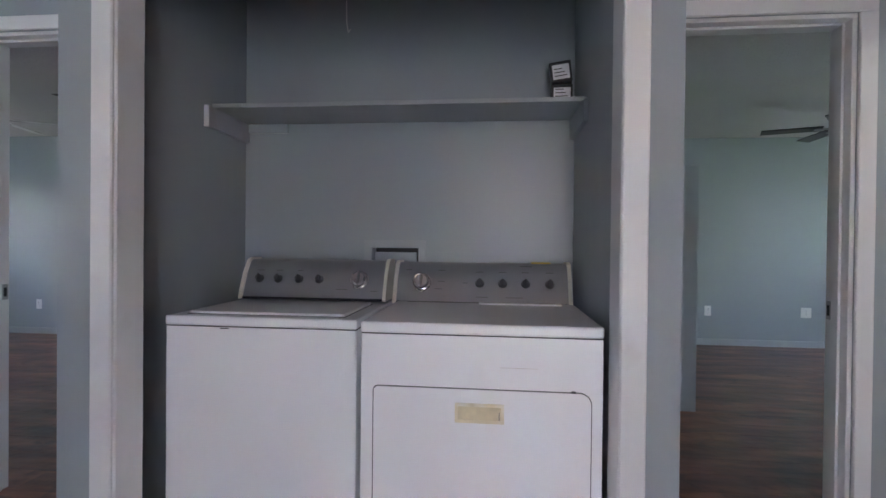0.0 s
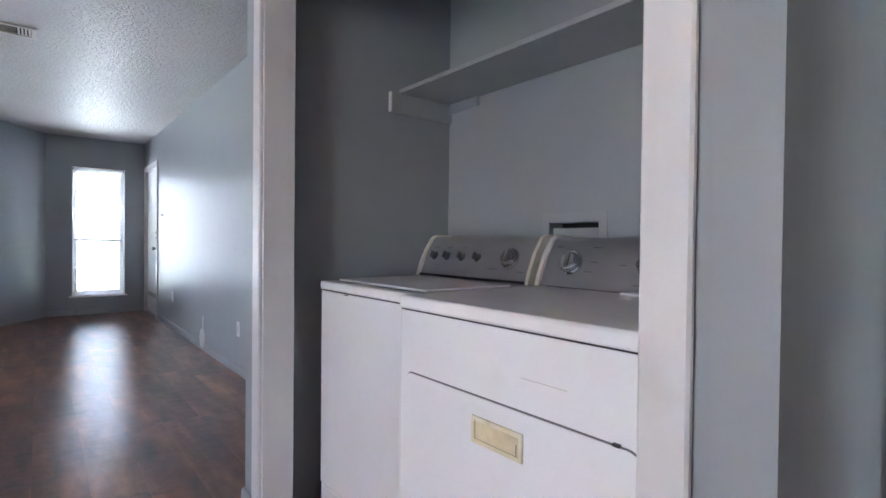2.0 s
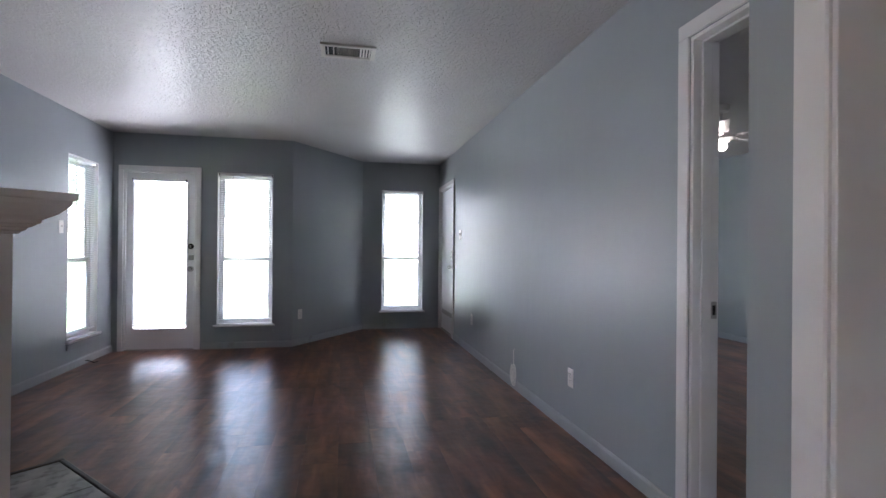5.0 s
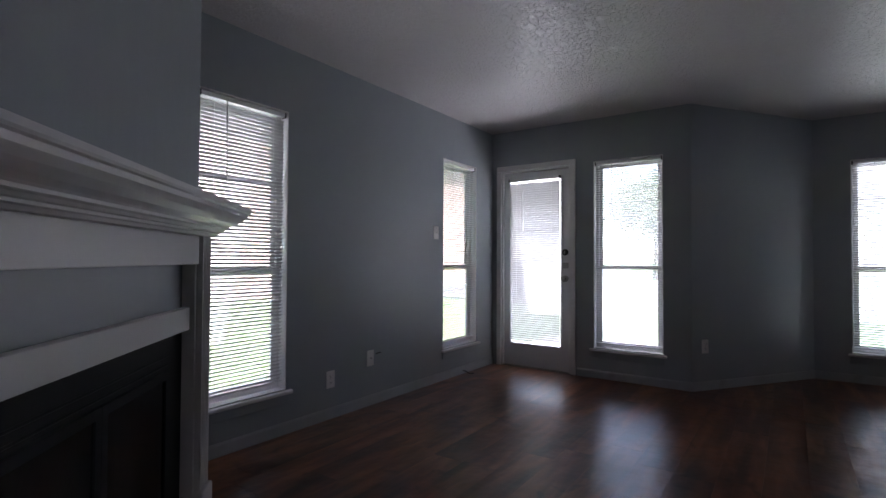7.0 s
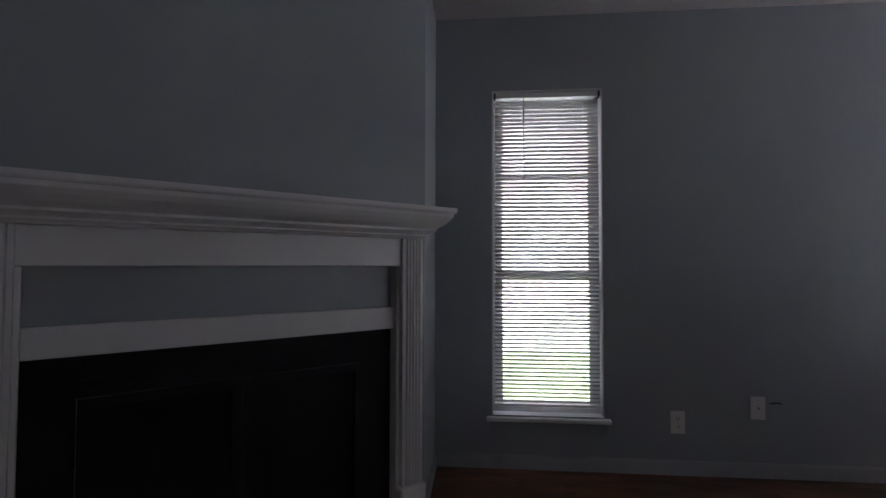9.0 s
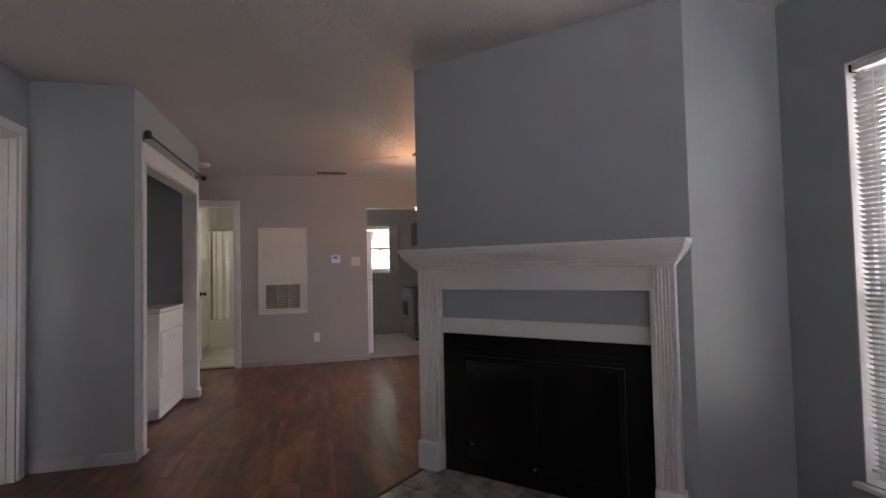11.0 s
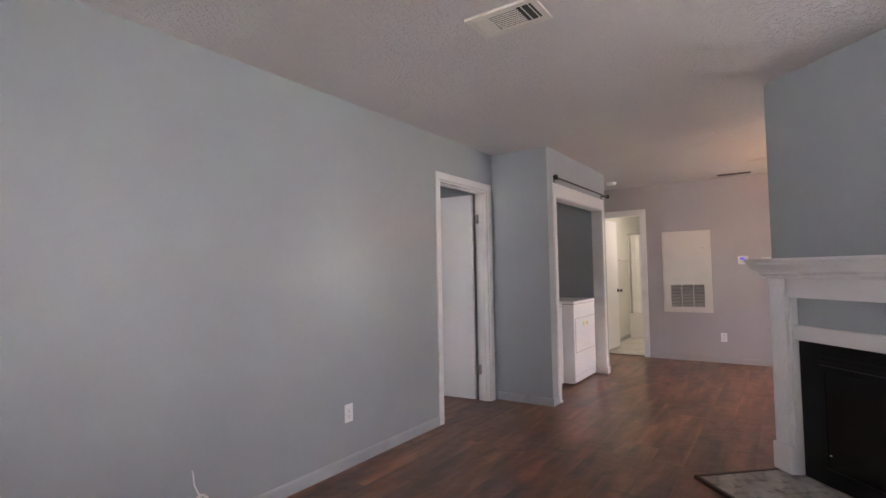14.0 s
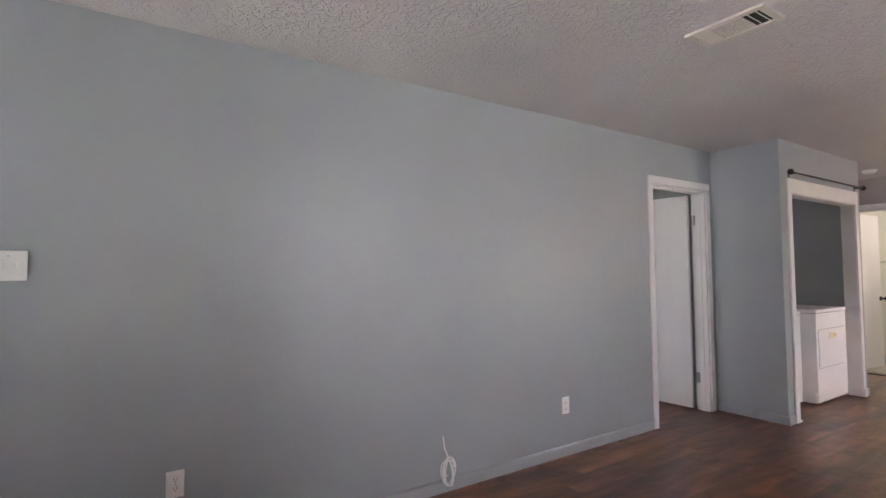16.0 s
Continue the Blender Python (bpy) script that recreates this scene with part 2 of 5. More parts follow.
CHROME = material("chrome", (0.75, 0.75, 0.76), rough=0.12, metal=1.0, vary=0.02, bump=0)
STEEL = material("brushed_nickel", (0.42, 0.41, 0.4), rough=0.33, metal=1.0, vary=0.05, bump=0.02)
BLACK = material("black_plastic", (0.018, 0.018, 0.02), rough=0.4, vary=0.1, bump=0.02)
BLACKM = material("black_metal", (0.008, 0.008, 0.0088), rough=0.5, metal=0.0, vary=0.2, scale=4, grain=150, bump=0.05, spec=0.12, stain=((0.012, 0.012, 0.012), 3.0, 0.6, 0.5))
SMOKED = material("smoked_glass", (0.006, 0.006, 0.0065), rough=0.18, vary=0, bump=0, spec=0.25)
SOOT = material("firebox_soot", (0.006, 0.006, 0.006), rough=0.9, vary=0.3, scale=5, bump=0.15, spec=0.1)
OCHRE = material("yellowed_plastic", (0.66, 0.58, 0.37), rough=0.42, vary=0.15, scale=20, bump=0.02)
PRINT = material("print_and_gap_grey", (0.14, 0.14, 0.145), rough=0.45, vary=0.05, bump=0)
KNOB = material("dark_chrome", (0.16, 0.16, 0.165), rough=0.3, metal=0.9, vary=0.05, bump=0, rough_vary=0.01)
CREAM = material("cream_plastic", (0.74, 0.66, 0.46), rough=0.4, vary=0.12, scale=14, bump=0.02, stain=((0.8, 0.77, 0.68), 16, 0.5, 0.8))
CREAMCAP = material("cream_trim", (0.74, 0.70, 0.60), rough=0.3, vary=0.05, scale=8, bump=0.01)
PLATE = material("plate_plastic", (0.78, 0.77, 0.74), rough=0.35, vary=0.02, bump=0)
ALMOND = material("almond_plastic", (0.66, 0.60, 0.50), rough=0.38, vary=0.03, bump=0)
HOLE = material("dark_slot", (0.02, 0.02, 0.02), rough=0.7, vary=0, bump=0)
GRILLE = material("grille_paint", (0.62, 0.58, 0.52), rough=0.45, vary=0.06, bump=0.03)
LOUVRE = material("louvre_shadow", (0.12, 0.105, 0.10), rough=0.6, vary=0.2, scale=12, bump=0.03)
GLASS = glass_material()
SLAT = slat_material()
VINYL = material("window_vinyl", (0.78, 0.78, 0.78), rough=0.35, vary=0.02, bump=0.01)
BRONZE = material("dark_bronze", (0.03, 0.028, 0.027), rough=0.4, metal=0.4, vary=0.1, bump=0)
TILE = material("hearth_tile", (0.36, 0.345, 0.32), rough=0.36, vary=0.4, scale=8, grain=60, bump=0.08, per_object=0.1, stain=((0.09, 0.08, 0.075), 14, 0.5, 0.7))
GROUT = material("grout", (0.10, 0.095, 0.09), rough=0.85, vary=0.2, scale=20, bump=0.1)
EDGE = material("dark_wood_edge", (0.035, 0.018, 0.012), rough=0.35, vary=0.25, scale=9, bump=0.05)
DARKCAB = material("dark_cabinet", (0.018, 0.016, 0.016), rough=0.34, vary=0.2, scale=4, grain=80, bump=0.03)
STAINLESS = material("stainless", (0.45, 0.45, 0.46), rough=0.34, metal=0.9, vary=0.05, bump=0.02)
VFLOOR = material("vinyl_tile", (0.48, 0.47, 0.46), rough=0.33, vary=0.07, scale=5, grain=60, bump=0.03, per_object=0.05)
BATHTILE = material("bath_tile", (0.62, 0.60, 0.54), rough=0.22, vary=0.05, scale=5, bump=0.02, per_object=0.04)
BATHWALL = material("bath_paint", (0.58, 0.58, 0.53), rough=0.4, vary=0.03, bump=0.05)
ACRYLIC = material("tub_acrylic", (0.82, 0.80, 0.74), rough=0.16, vary=0.02, bump=0)
SHOWER = material("shower_cloth", (0.80, 0.80, 0.76), rough=0.7, vary=0.03, scale=4, grain=200, bump=0.03)
CURTAIN = material("sheer_curtain", (0.55, 0.55, 0.55), rough=0.85, vary=0.1, scale=8, bump=0.1)
FROST = material("frosted_glass", (1.0, 0.72, 0.45), rough=0.3, vary=0, bump=0, emit=0.3)
LIT = material("fill_diffuser_glow", (1.0, 0.93, 0.85), rough=0.3, vary=0, bump=0, emit=1.0)
GLOBE = material("glowing_globe", (1.0, 0.93, 0.85), rough=0.3, vary=0, bump=0, emit=3.5)
YELLOW = material("yellow_plastic", (0.62, 0.45, 0.08), rough=0.4, vary=0.1, bump=0)
BRASS = material("aged_brass", (0.55, 0.40, 0.22), rough=0.34, metal=1.0, vary=0.08, bump=0.02)
LCD = material("blue_screen", (0.12, 0.12, 0.75), rough=0.2, vary=0, bump=0, emit=0.035)
COAX = material("white_cable", (0.75, 0.74, 0.71), rough=0.45, vary=0.04, bump=0)
CARD = material("white_card", (0.62, 0.63, 0.64), rough=0.6, vary=0.06, scale=20, bump=0.02)
GRASS = material("grass_blades", (0.075, 0.14, 0.03), rough=0.8, vary=0.3, scale=1.5, grain=40, bump=0.4, dist=0.03)
ASPHALT = material("asphalt", (0.06, 0.06, 0.062), rough=0.85, vary=0.15, scale=2, grain=90, bump=0.3, dist=0.01)
CONCRETE = material("concrete", (0.38, 0.37, 0.35), rough=0.8, vary=0.1, scale=2, grain=70, bump=0.2)
BRICK = material("red_brick", (0.42, 0.29, 0.24), rough=0.85, vary=0.12, scale=6, grain=60, bump=0.3, per_island=0.22)
MORTAR = material("mortar", (0.40, 0.37, 0.33), rough=0.9, vary=0.1, bump=0.2)
ROOF = material("roof_shingle", (0.12, 0.11, 0.10), rough=0.9, vary=0.25, scale=8, bump=0.3)
BARK = material("bark", (0.12, 0.09, 0.065), rough=0.9, vary=0.3, scale=8, grain=30, bump=0.6, dist=0.02)
LEAF = material("leaves", (0.14, 0.18, 0.09), rough=0.6, vary=0.2, scale=2, bump=0, per_island=0.4)
CARPAINT = material("car_paint_silver", (0.5, 0.5, 0.52), rough=0.25, metal=0.3, vary=0.02, bump=0, coat=0.6)
CARWHITE = material("car_paint_white", (0.74, 0.75, 0.76), rough=0.25, metal=0.0, vary=0.02, bump=0, coat=0.6)
CARGLASS = material("car_glass", (0.02, 0.024, 0.028), rough=0.06, vary=0, bump=0)
RUBBER = material("rubber", (0.02, 0.02, 0.02), rough=0.8, vary=0.1, bump=0.05)


# ---- mesh helpers ----
def mesh(name, bm, mat, smooth=False):
    me = bpy.data.meshes.new(name)
    bmesh.ops.recalc_face_normals(bm, faces=bm.faces)
    bm.to_mesh(me)
    bm.free()
    if smooth:
        for p in me.polygons:
            p.use_smooth = True
        me.set_sharp_from_angle(angle=radians(35))
    me.materials.append(mat)
    return me


def part(name, bm, mat, parent=None, label="", smooth=False, at=None):
    ob = new(name, mesh(name, bm, mat, smooth))
    if parent is not None:
        ob.parent = parent
    if at is not None:
        ob.matrix_basis = at
    if label:
        ob["label"] = label
    return ob


def thing(name, label, category, group="", m=None, kind=""):
    ob = new(name)
    ob.empty_display_size = 0.1
    if m is not None:
        ob.matrix_basis = m
    return tagged(ob, label, category, group, kind)


def block(lo, hi, bevel=0.0, bm=None, seg=2):
    bm = bm or bmesh.new()
    c = [(a + b) / 2 for a, b in zip(lo, hi)]
    s = [abs(b - a) for a, b in zip(lo, hi)]
    r = bmesh.ops.create_cube(bm, size=1, matrix=Matrix.Translation(c) @ Matrix.Diagonal((*s, 1)))
    if bevel:
        es = list({e for v in r["verts"] for e in v.link_edges})
        bmesh.ops.bevel(bm, geom=es, offset=bevel, segments=seg, profile=0.5, affect="EDGES")
    return bm


def rod(a, b, r, bm=None, seg=16, r2=None):
    bm = bm or bmesh.new()
    a, b = Vector(a), Vector(b)
    d = b - a
    m = Matrix.Translation((a + b) / 2) @ d.to_track_quat("Z", "Y").to_matrix().to_4x4()
    bmesh.ops.create_cone(bm, cap_ends=True, segments=seg, radius1=r, radius2=r if r2 is None else r2, depth=d.length, matrix=m)
    return bm


def lathe(profile, m=None, seg=24, bm=None):
    bm = bm or bmesh.new()
    m = m or Matrix()
    rings = []
    for r, z in profile:
        if r < 1e-6:
            rings.append([bm.verts.new(m @ Vector((0, 0, z)))])
        else:
            rings.append([bm.verts.new(m @ Vector((r * math.cos(2 * math.pi * i / seg), r * math.sin(2 * math.pi * i / seg), z))) for i in range(seg)])
    for p, q in zip(rings, rings[1:]):
        for i in range(seg):
            j = (i + 1) % seg
            vs = [p[i % len(p)], p[j % len(p)], q[j % len(q)], q[i % len(q)]]
            vs = list(dict.fromkeys(vs))
            if len(vs) > 2:
                bm.faces.new(vs)
    return bm


def extrude(profile, axis, a, b, bm=None):
    """A closed profile of (p, q) swept along an axis from a to b: axis x takes (y, z), y takes (x, z), z takes (x, y)."""
    bm = bm or bmesh.new()
    put = {"x": lambda p, q, s: (s, p, q), "y": lambda p, q, s: (p, s, q), "z": lambda p, q, s: (p, q, s)}[axis]
    A = [bm.verts.new(put(p, q, a)) for p, q in profile]
    B = [bm.verts.new(put(p, q, b)) for p, q in profile]
    n = len(profile)
    for i in range(n):
        bm.faces.new((A[i], A[(i + 1) % n], B[(i + 1) % n], B[i]))
    bm.faces.new(A)
    bm.faces.new(B[::-1])
    return bm


def tube(points, r, bm=None, seg=8):
    bm = bm or bmesh.new()
    pts = [Vector(p) for p in points]
    rings = []
    up = Vector((0.13, 0.31, 0.94))
    for i, p in enumerate(pts):
        t = (pts[min(i + 1, len(pts) - 1)] - pts[max(i - 1, 0)]).normalized()
        x = t.cross(up).normalized()
        y = t.cross(x)
        rings.append([bm.verts.new(p + r * (math.cos(2 * math.pi * k / seg) * x + math.sin(2 * math.pi * k / seg) * y)) for k in range(seg)])
    for p, q in zip(rings, rings[1:]):
        for k in range(seg):
            bm.faces.new((p[k], p[(k + 1) % seg], q[(k + 1) % seg], q[k]))
    bm.faces.new(rings[0][::-1])
    bm.faces.new(rings[-1])
    return bm


def panel_with_holes(a0, a1, z0, z1, holes, depth):
    """A slab in its own plane: a along x, depth along y from 0, with rectangular holes right through."""
    bm = bmesh.new()
    A = sorted({a0, a1, *[h[0] for h in holes], *[h[1] for h in holes]})
    Z = sorted({z0, z1, *[h[2] for h in holes], *[h[3] for h in holes]})
    A = [a for a in A if a0 <= a <= a1]
    Z = [z for z in Z if z0 <= z <= z1]
    solid = {}
    for i in range(len(A) - 1):
        for k in range(len(Z) - 1):
            ca, cz = (A[i] + A[i + 1]) / 2, (Z[k] + Z[k + 1]) / 2
            solid[i, k] = not any(h[0] < ca < h[1] and h[2] < cz < h[3] for h in holes)
    vs = {}

    def v(i, k, d):
        if (i, k, d) not in vs:
            vs[i, k, d] = bm.verts.new((A[i], depth * d, Z[k]))
        return vs[i, k, d]
    for (i, k), s in solid.items():
        if not s:
            continue
        for d in (0, 1):
            bm.faces.new([v(i, k, d), v(i + 1, k, d), v(i + 1, k + 1, d), v(i, k + 1, d)])
        if not solid.get((i - 1, k)):
            bm.faces.new([v(i, k, 0), v(i, k + 1, 0), v(i, k + 1, 1), v(i, k, 1)])
        if not solid.get((i + 1, k)):
            bm.faces.new([v(i + 1, k, 0), v(i + 1, k + 1, 0), v(i + 1, k + 1, 1), v(i + 1, k, 1)])
        if not solid.get((i, k - 1)):
            bm.faces.new([v(i, k, 0), v(i + 1, k, 0), v(i + 1, k, 1), v(i, k, 1)])
        if not solid.get((i, k + 1)):
            bm.faces.new([v(i, k + 1, 0), v(i + 1, k + 1, 0), v(i + 1, k + 1, 1), v(i, k + 1, 1)])
    return bm


def wall(name, p, q, depth, z1, holes=(), mat=None, label="blue-grey painted drywall wall", z0=0.0):
    """A wall whose room face runs from p to q (plan); its body lies to the left of that line, depth thick."""
    p, q = Vector(p), Vector(q)
    d = q - p
    m = pose(p.x, p.y, 0, 0, 0, math.degrees(math.atan2(d.y, d.x)))
    ob = part(name, panel_with_holes(0, d.length, z0, z1, list(holes), depth), mat or WALL, at=m)
    return tagged(ob, label, "wall", kind="structure")


# ---- structure ----
H = 2.405
T = 0.12
wall("wall_long", (-7.70, 1.90), (-1.22, 1.90), T, H, [(0.18, 1.06, 0, 2.005), (5.55, 6.365, 0, 2.03)],
     label="long blue-grey semi-gloss drywall wall with two doors")
wall("wall_closet_left", (-1.22, 2.365), (-1.22, 1.318), 0.105, H, label="blue-grey wall at the laundry closet's side")
wall("wall_closet_front", (-1.115, 1.318), (0.43, 1.318), 0.112, H, [(0.07, 1.545, 0, 1.962)], label="blue-grey wall over the laundry closet's opening")
wall("wall_closet_right", (0.57, 1.318), (0.57, 2.365), 0.14, H, label="blue-grey wall between laundry closet and bedroom door")
wall("wall_closet_back", (-1.115, 2.245), (0.43, 2.245), T, H, [(0.625, 0.850, 0.99, 1.118)], label="blue-grey back wall of the laundry closet")
wall("wall_hall_north", (0.57, 1.90), (4.64, 1.90), T, H, [(0.09, 0.80, 0, 1.985)], label="blue-grey wall with a bedroom doorway")
wall("wall_hall_east", (1.84, 1.90), (1.84, -1.975), T, H, [(0.10, 0.72, 0, 2.015), (2.35, 3.24, 0, 1.99)], mat=HALLWALL,
     label="mauve-grey wall with bathroom and kitchen doorways")
wall("wall_south", (4.36, -1.975), (-6.505, -1.975), T, H,
     [(3.56, 4.46, 0.275, 2.005), (7.565, 8.145, 0.275, 2.005), (9.84, 10.42, 0.275, 2.005)], label="blue-grey wall with two tall windows")
wall("wall_patio", (-6.385, -1.975), (-6.385, -0.08), T, H, [(0.105, 0.86, 0, 2.0), (1.07, 1.675, 0.275, 2.005)],
     label="blue-grey wall with patio door and tall window")
wall("wall_diagonal", (-6.385, -0.08), (-7.58, 0.77), T, H, label="slanting blue-grey wall between patio and entry")
wall("wall_entry", (-7.58, 0.70), (-7.58, 1.90), T, H, [(0.345, 0.95, 0.26, 2.005)], label="narrow blue-grey wall with tall window")

# bedrooms, bathroom and kitchen beyond the openings
wall("wall_bedroom_north", (-7.12, 5.5), (-1.10, 5.5), T, H, label="blue-grey bedroom wall")
wall("wall_bedroom_west", (-7.0, 2.02), (-7.0, 5.5), T, H, [(1.35, 2.35, 0.55, 1.95)], label="blue-grey bedroom wall with window opening")
wall("wall_bedroom_east", (-1.22, 5.5), (-1.22, 2.365), T, H, label="blue-grey bedroom wall")
wall("wall_second_bedroom_west", (0.57, 2.365), (0.57, 6.05), T, H, label="blue-grey bedroom wall")
wall("wall_second_bedroom_north", (0.45, 6.05), (5.0, 6.05), T, H, label="blue-grey bedroom wall")
wall("wall_second_bedroom_east", (4.9, 6.05), (4.9, 2.02), T, H, [(1.3, 2.4, 0.55, 1.95)], label="blue-grey bedroom wall with window opening")
wall("wall_second_bedroom_stub", (0.57, 3.11), (1.2, 3.11), 0.1, H, label="short blue-grey wall beside the bedroom closet")
wall("wall_bath_east", (4.52, 1.90), (4.52, 0.40), T, H, mat=BATHWALL, label="pale bathroom wall")
wall("wall_bath_south", (4.64, 0.40), (1.96, 0.40), 0.1, H, mat=BATHWALL, label="pale bathroom wall")
tagged(part("wall_bath_north", block((1.965, 1.868, 0), (4.515, 1.897, H)), BATHWALL), "pale painted bathroom wall", "wall", kind="structure")
wall("wall_kitchen_east", (4.24, 0.28), (4.24, -1.975), T, H, [(0.86, 1.46, 1.13, 1.965)], label="grey kitchen wall with a window")
wall("wall_kitchen_north", (1.96, 0.18), (4.36, 0.18), 0.1, H, label="grey kitchen wall")

ceil_bm = block((-7.9, -2.12, H), (5.1, 6.2, H + 0.1))
tagged(part("ceiling", ceil_bm, CEIL), "off-white knockdown-textured ceiling", "ceiling", kind="structure")

# chimney breast across the corner
FL, FR = Vector((-1.812, -0.411)), Vector((-2.912, -1.433))
FU = (FR - FL).normalized()
FLEN = (FR - FL).length
FIRE = pose(FL.x, FL.y, 0, 0, 0, math.degrees(math.atan2(FU.y, FU.x)))
breast = part("chimney_breast", panel_with_holes(0, FLEN, 0, H, [(0.173, 1.33, 0.0, 0.81)], 0.10), WALL, at=FIRE)
tagged(breast, "blue-grey chimney breast set across the room's corner", "wall", kind="structure")
wall("chimney_side_west", FR, (-2.90, -1.975), 0.08, H, label="pale lit side of the chimney breast")
wall("chimney_side_east", (-1.812, -1.975), (-1.812, -0.50), 0.08, H, label="blue-grey side of the chimney breast")


def baseboard(p, q, high=0.075, thick=0.012, mat=None):
    p, q = Vector(p), Vector(q)
    d = q - p
    m = pose(p.x, p.y, 0, 0, 0, math.degrees(math.atan2(d.y, d.x)))
    bm = extrude([(-0.0005, 0.002), (-thick, 0.002), (-thick, high - 0.012), (-thick * 0.55, high), (-0.0005, high)], "x", 0, d.length)
    ob = part("baseboard", bm, mat or BASE, at=m)
    return tagged(ob, "painted pale grey wooden baseboard along the wall", "baseboard", kind="structure")


for p, q in (((-6.575, 1.90), (-2.215, 1.90)), ((-1.22, 1.885), (-1.22, 1.318)), ((-1.23, 1.318), (-1.11, 1.318)), ((0.475, 1.318), (0.58, 1.318)),
             ((0.57, 1.318), (0.57, 1.9)), ((-1.115, 1.44), (-1.115, 2.245)), 
             ((-1.80, -1.975), (1.84, -1.975)), ((-2.912, -1.433), (-2.90, -1.975)), ((-1.812, -1.975), (-1.812, -0.411)),
             ((-6.385, -1.06), (-6.385, -0.08)), ((-6.385, -0.08), (-7.58, 0.77)), ((-7.58, 0.77), (-7.58, 1.90)), ((-2.912, -1.975), (-6.385, -1.975)),
             ((-7.0, 5.5), (-1.22, 5.5)), ((0.57, 6.05), (4.9, 6.05)), ((1.43, 1.90), (1.84, 1.90)), ((-7.0, 2.02), (-7.0, 5.5)), ((1.97, 1.866), (3.75, 1.866))):
    baseboard(p, q) if p != (-1.115, 1.44) and p != (-1.80, -1.975) else baseboard(q, p)

baseboard((1.84, 1.115), (1.84, -0.45), mat=HALLWALL)
baseboard((1.84, -1.34), (1.84, -1.975), mat=HALLWALL)


# ---- doors ----
def leg(lo, hi, bevel=0.004):
    return block(lo, hi, bevel, seg=1)


def casing(door, x0, x1, top, y, wide=0.062, thick=0.016, head=None, right=True, left=True):
    """Flat trim round an opening on the face y; the room lies towards -y."""
    head = head or wide
    lo, hi = (y - thick, y - 0.0005)
    if left:
        part("casing", leg((x0 - wide, lo, 0.002), (x0, hi, top)), TRIM, door)
    if right:
        part("casing", leg((x1, lo, 0.002), (x1 + wide, hi, top)), TRIM, door)
    part("casing", leg((x0 - wide, lo, top + 0.0005), (x1 + (wide if right else 0), hi, top + head)), TRIM, door)


def jambs(door, x0, x1, top, y0, y1, t=0.018):
    y0, y1 = y0 - 0.002, y1 + 0.002
    part("jamb", leg((x0 + 0.001, y0, 0.002), (x0 + t, y1, top), 0.002), TRIM, door)
    part("jamb", leg((x1 - t, y0, 0.002), (x1 - 0.001, y1, top), 0.002), TRIM, door)
    part("head_jamb", leg((x0 + 0.001, y0, top + 0.0005), (x1 - 0.001, y1, top + t - 0.001), 0.002), TRIM, door)


def stops(door, x0, x1, top, y0, y1, t=0.011):
    x0, x1 = x0 + 0.018, x1 - 0.018
    part("door_stop", leg((x0 + 0.0005, y0, 0.002), (x0 + t, y1, top - 0.001), 0.002), TRIM, door)
    part("door_stop", leg((x1 - t, y0, 0.002), (x1 - 0.0005, y1, top - 0.001), 0.002), TRIM, door)
    part("door_stop", leg((x0 + t, y0, top - t), (x1 - t, y1, top - 0.0005), 0.002), TRIM, door)


def knob(parent, at, mat=None):
    """A knob whose axis points along local -y from the leaf's face."""
    m = at @ pose(0, 0, 0, 90, 0, 0)
    k = part("door_knob", lathe([(0, 0), (0.032, 0), (0.032, 0.006), (0.012, 0.010), (0.010, 0.035), (0.022, 0.042), (0.027, 0.055), (0.022, 0.066), (0, 0.069)], m), mat or STEEL, parent, "dark bronze knob" if mat else "brushed nickel knob", True)
    return k


def deadbolt(parent, at, dark=False):
    m = at @ pose(0, 0, 0, 90, 0, 0)
    d = part("deadbolt", lathe([(0, 0), (0.031, 0), (0.031, 0.008), (0.024, 0.016), (0, 0.017)], m), BRONZE if dark else STEEL, parent, "", True)
    part("thumb_turn", block((-0.005, -0.032, -0.014), (0.005, -0.0165, 0.014), 0.002), STEEL, d, at=None).matrix_basis = at
    return d


def leaf(door, w, z1, t=0.035, m=None, z0=0.02):
    return part("door_leaf", block((0, 0, z0), (w, t, z1), 0.003, seg=1), DOORW, door, at=m)


# bedroom door: hinged at the closet side, swung fully into the bedroom
d1 = thing("door_1", "white flush bedroom door standing open with painted casing", "door", m=pose(0, 1.90, 0), kind="structure")
casing(d1, -2.15, -1.335, 2.03, 0.0)
jambs(d1, -2.15, -1.335, 2.03 - 0.018, -0.0, T)
stops(d1, -2.15, -1.335, 2.012, 0.035, 0.08)
lf1 = leaf(d1, 0.755, 1.995, m=pose(-1.372, T + 0.012, 0, 0, 0, 95) @ pose(0, 0.006, 0))
for z in (0.30, 1.76):
    h = part("hinge", block((-1.380, 0.083, z - 0.045), (-1.3532, 0.1085, z + 0.045), 0.003, seg=1), STEEL, d1, "bright steel hinge")
    part("hinge_pin", rod((-1.372, 0.1265, z - 0.047), (-1.372, 0.1265, z + 0.047), 0.006), CHROME, h)
knob(lf1, pose(0.695, 0, 0.93))
sp = part("strike_plate", block((-2.1318, 0.084, 0.865), (-2.128, 0.112, 0.935), 0.001, seg=1), STEEL, d1, "dark metal strike plate")
part("strike_hole", block((-2.1278, 0.091, 0.88), (-2.1272, 0.105, 0.92)), HOLE, sp)

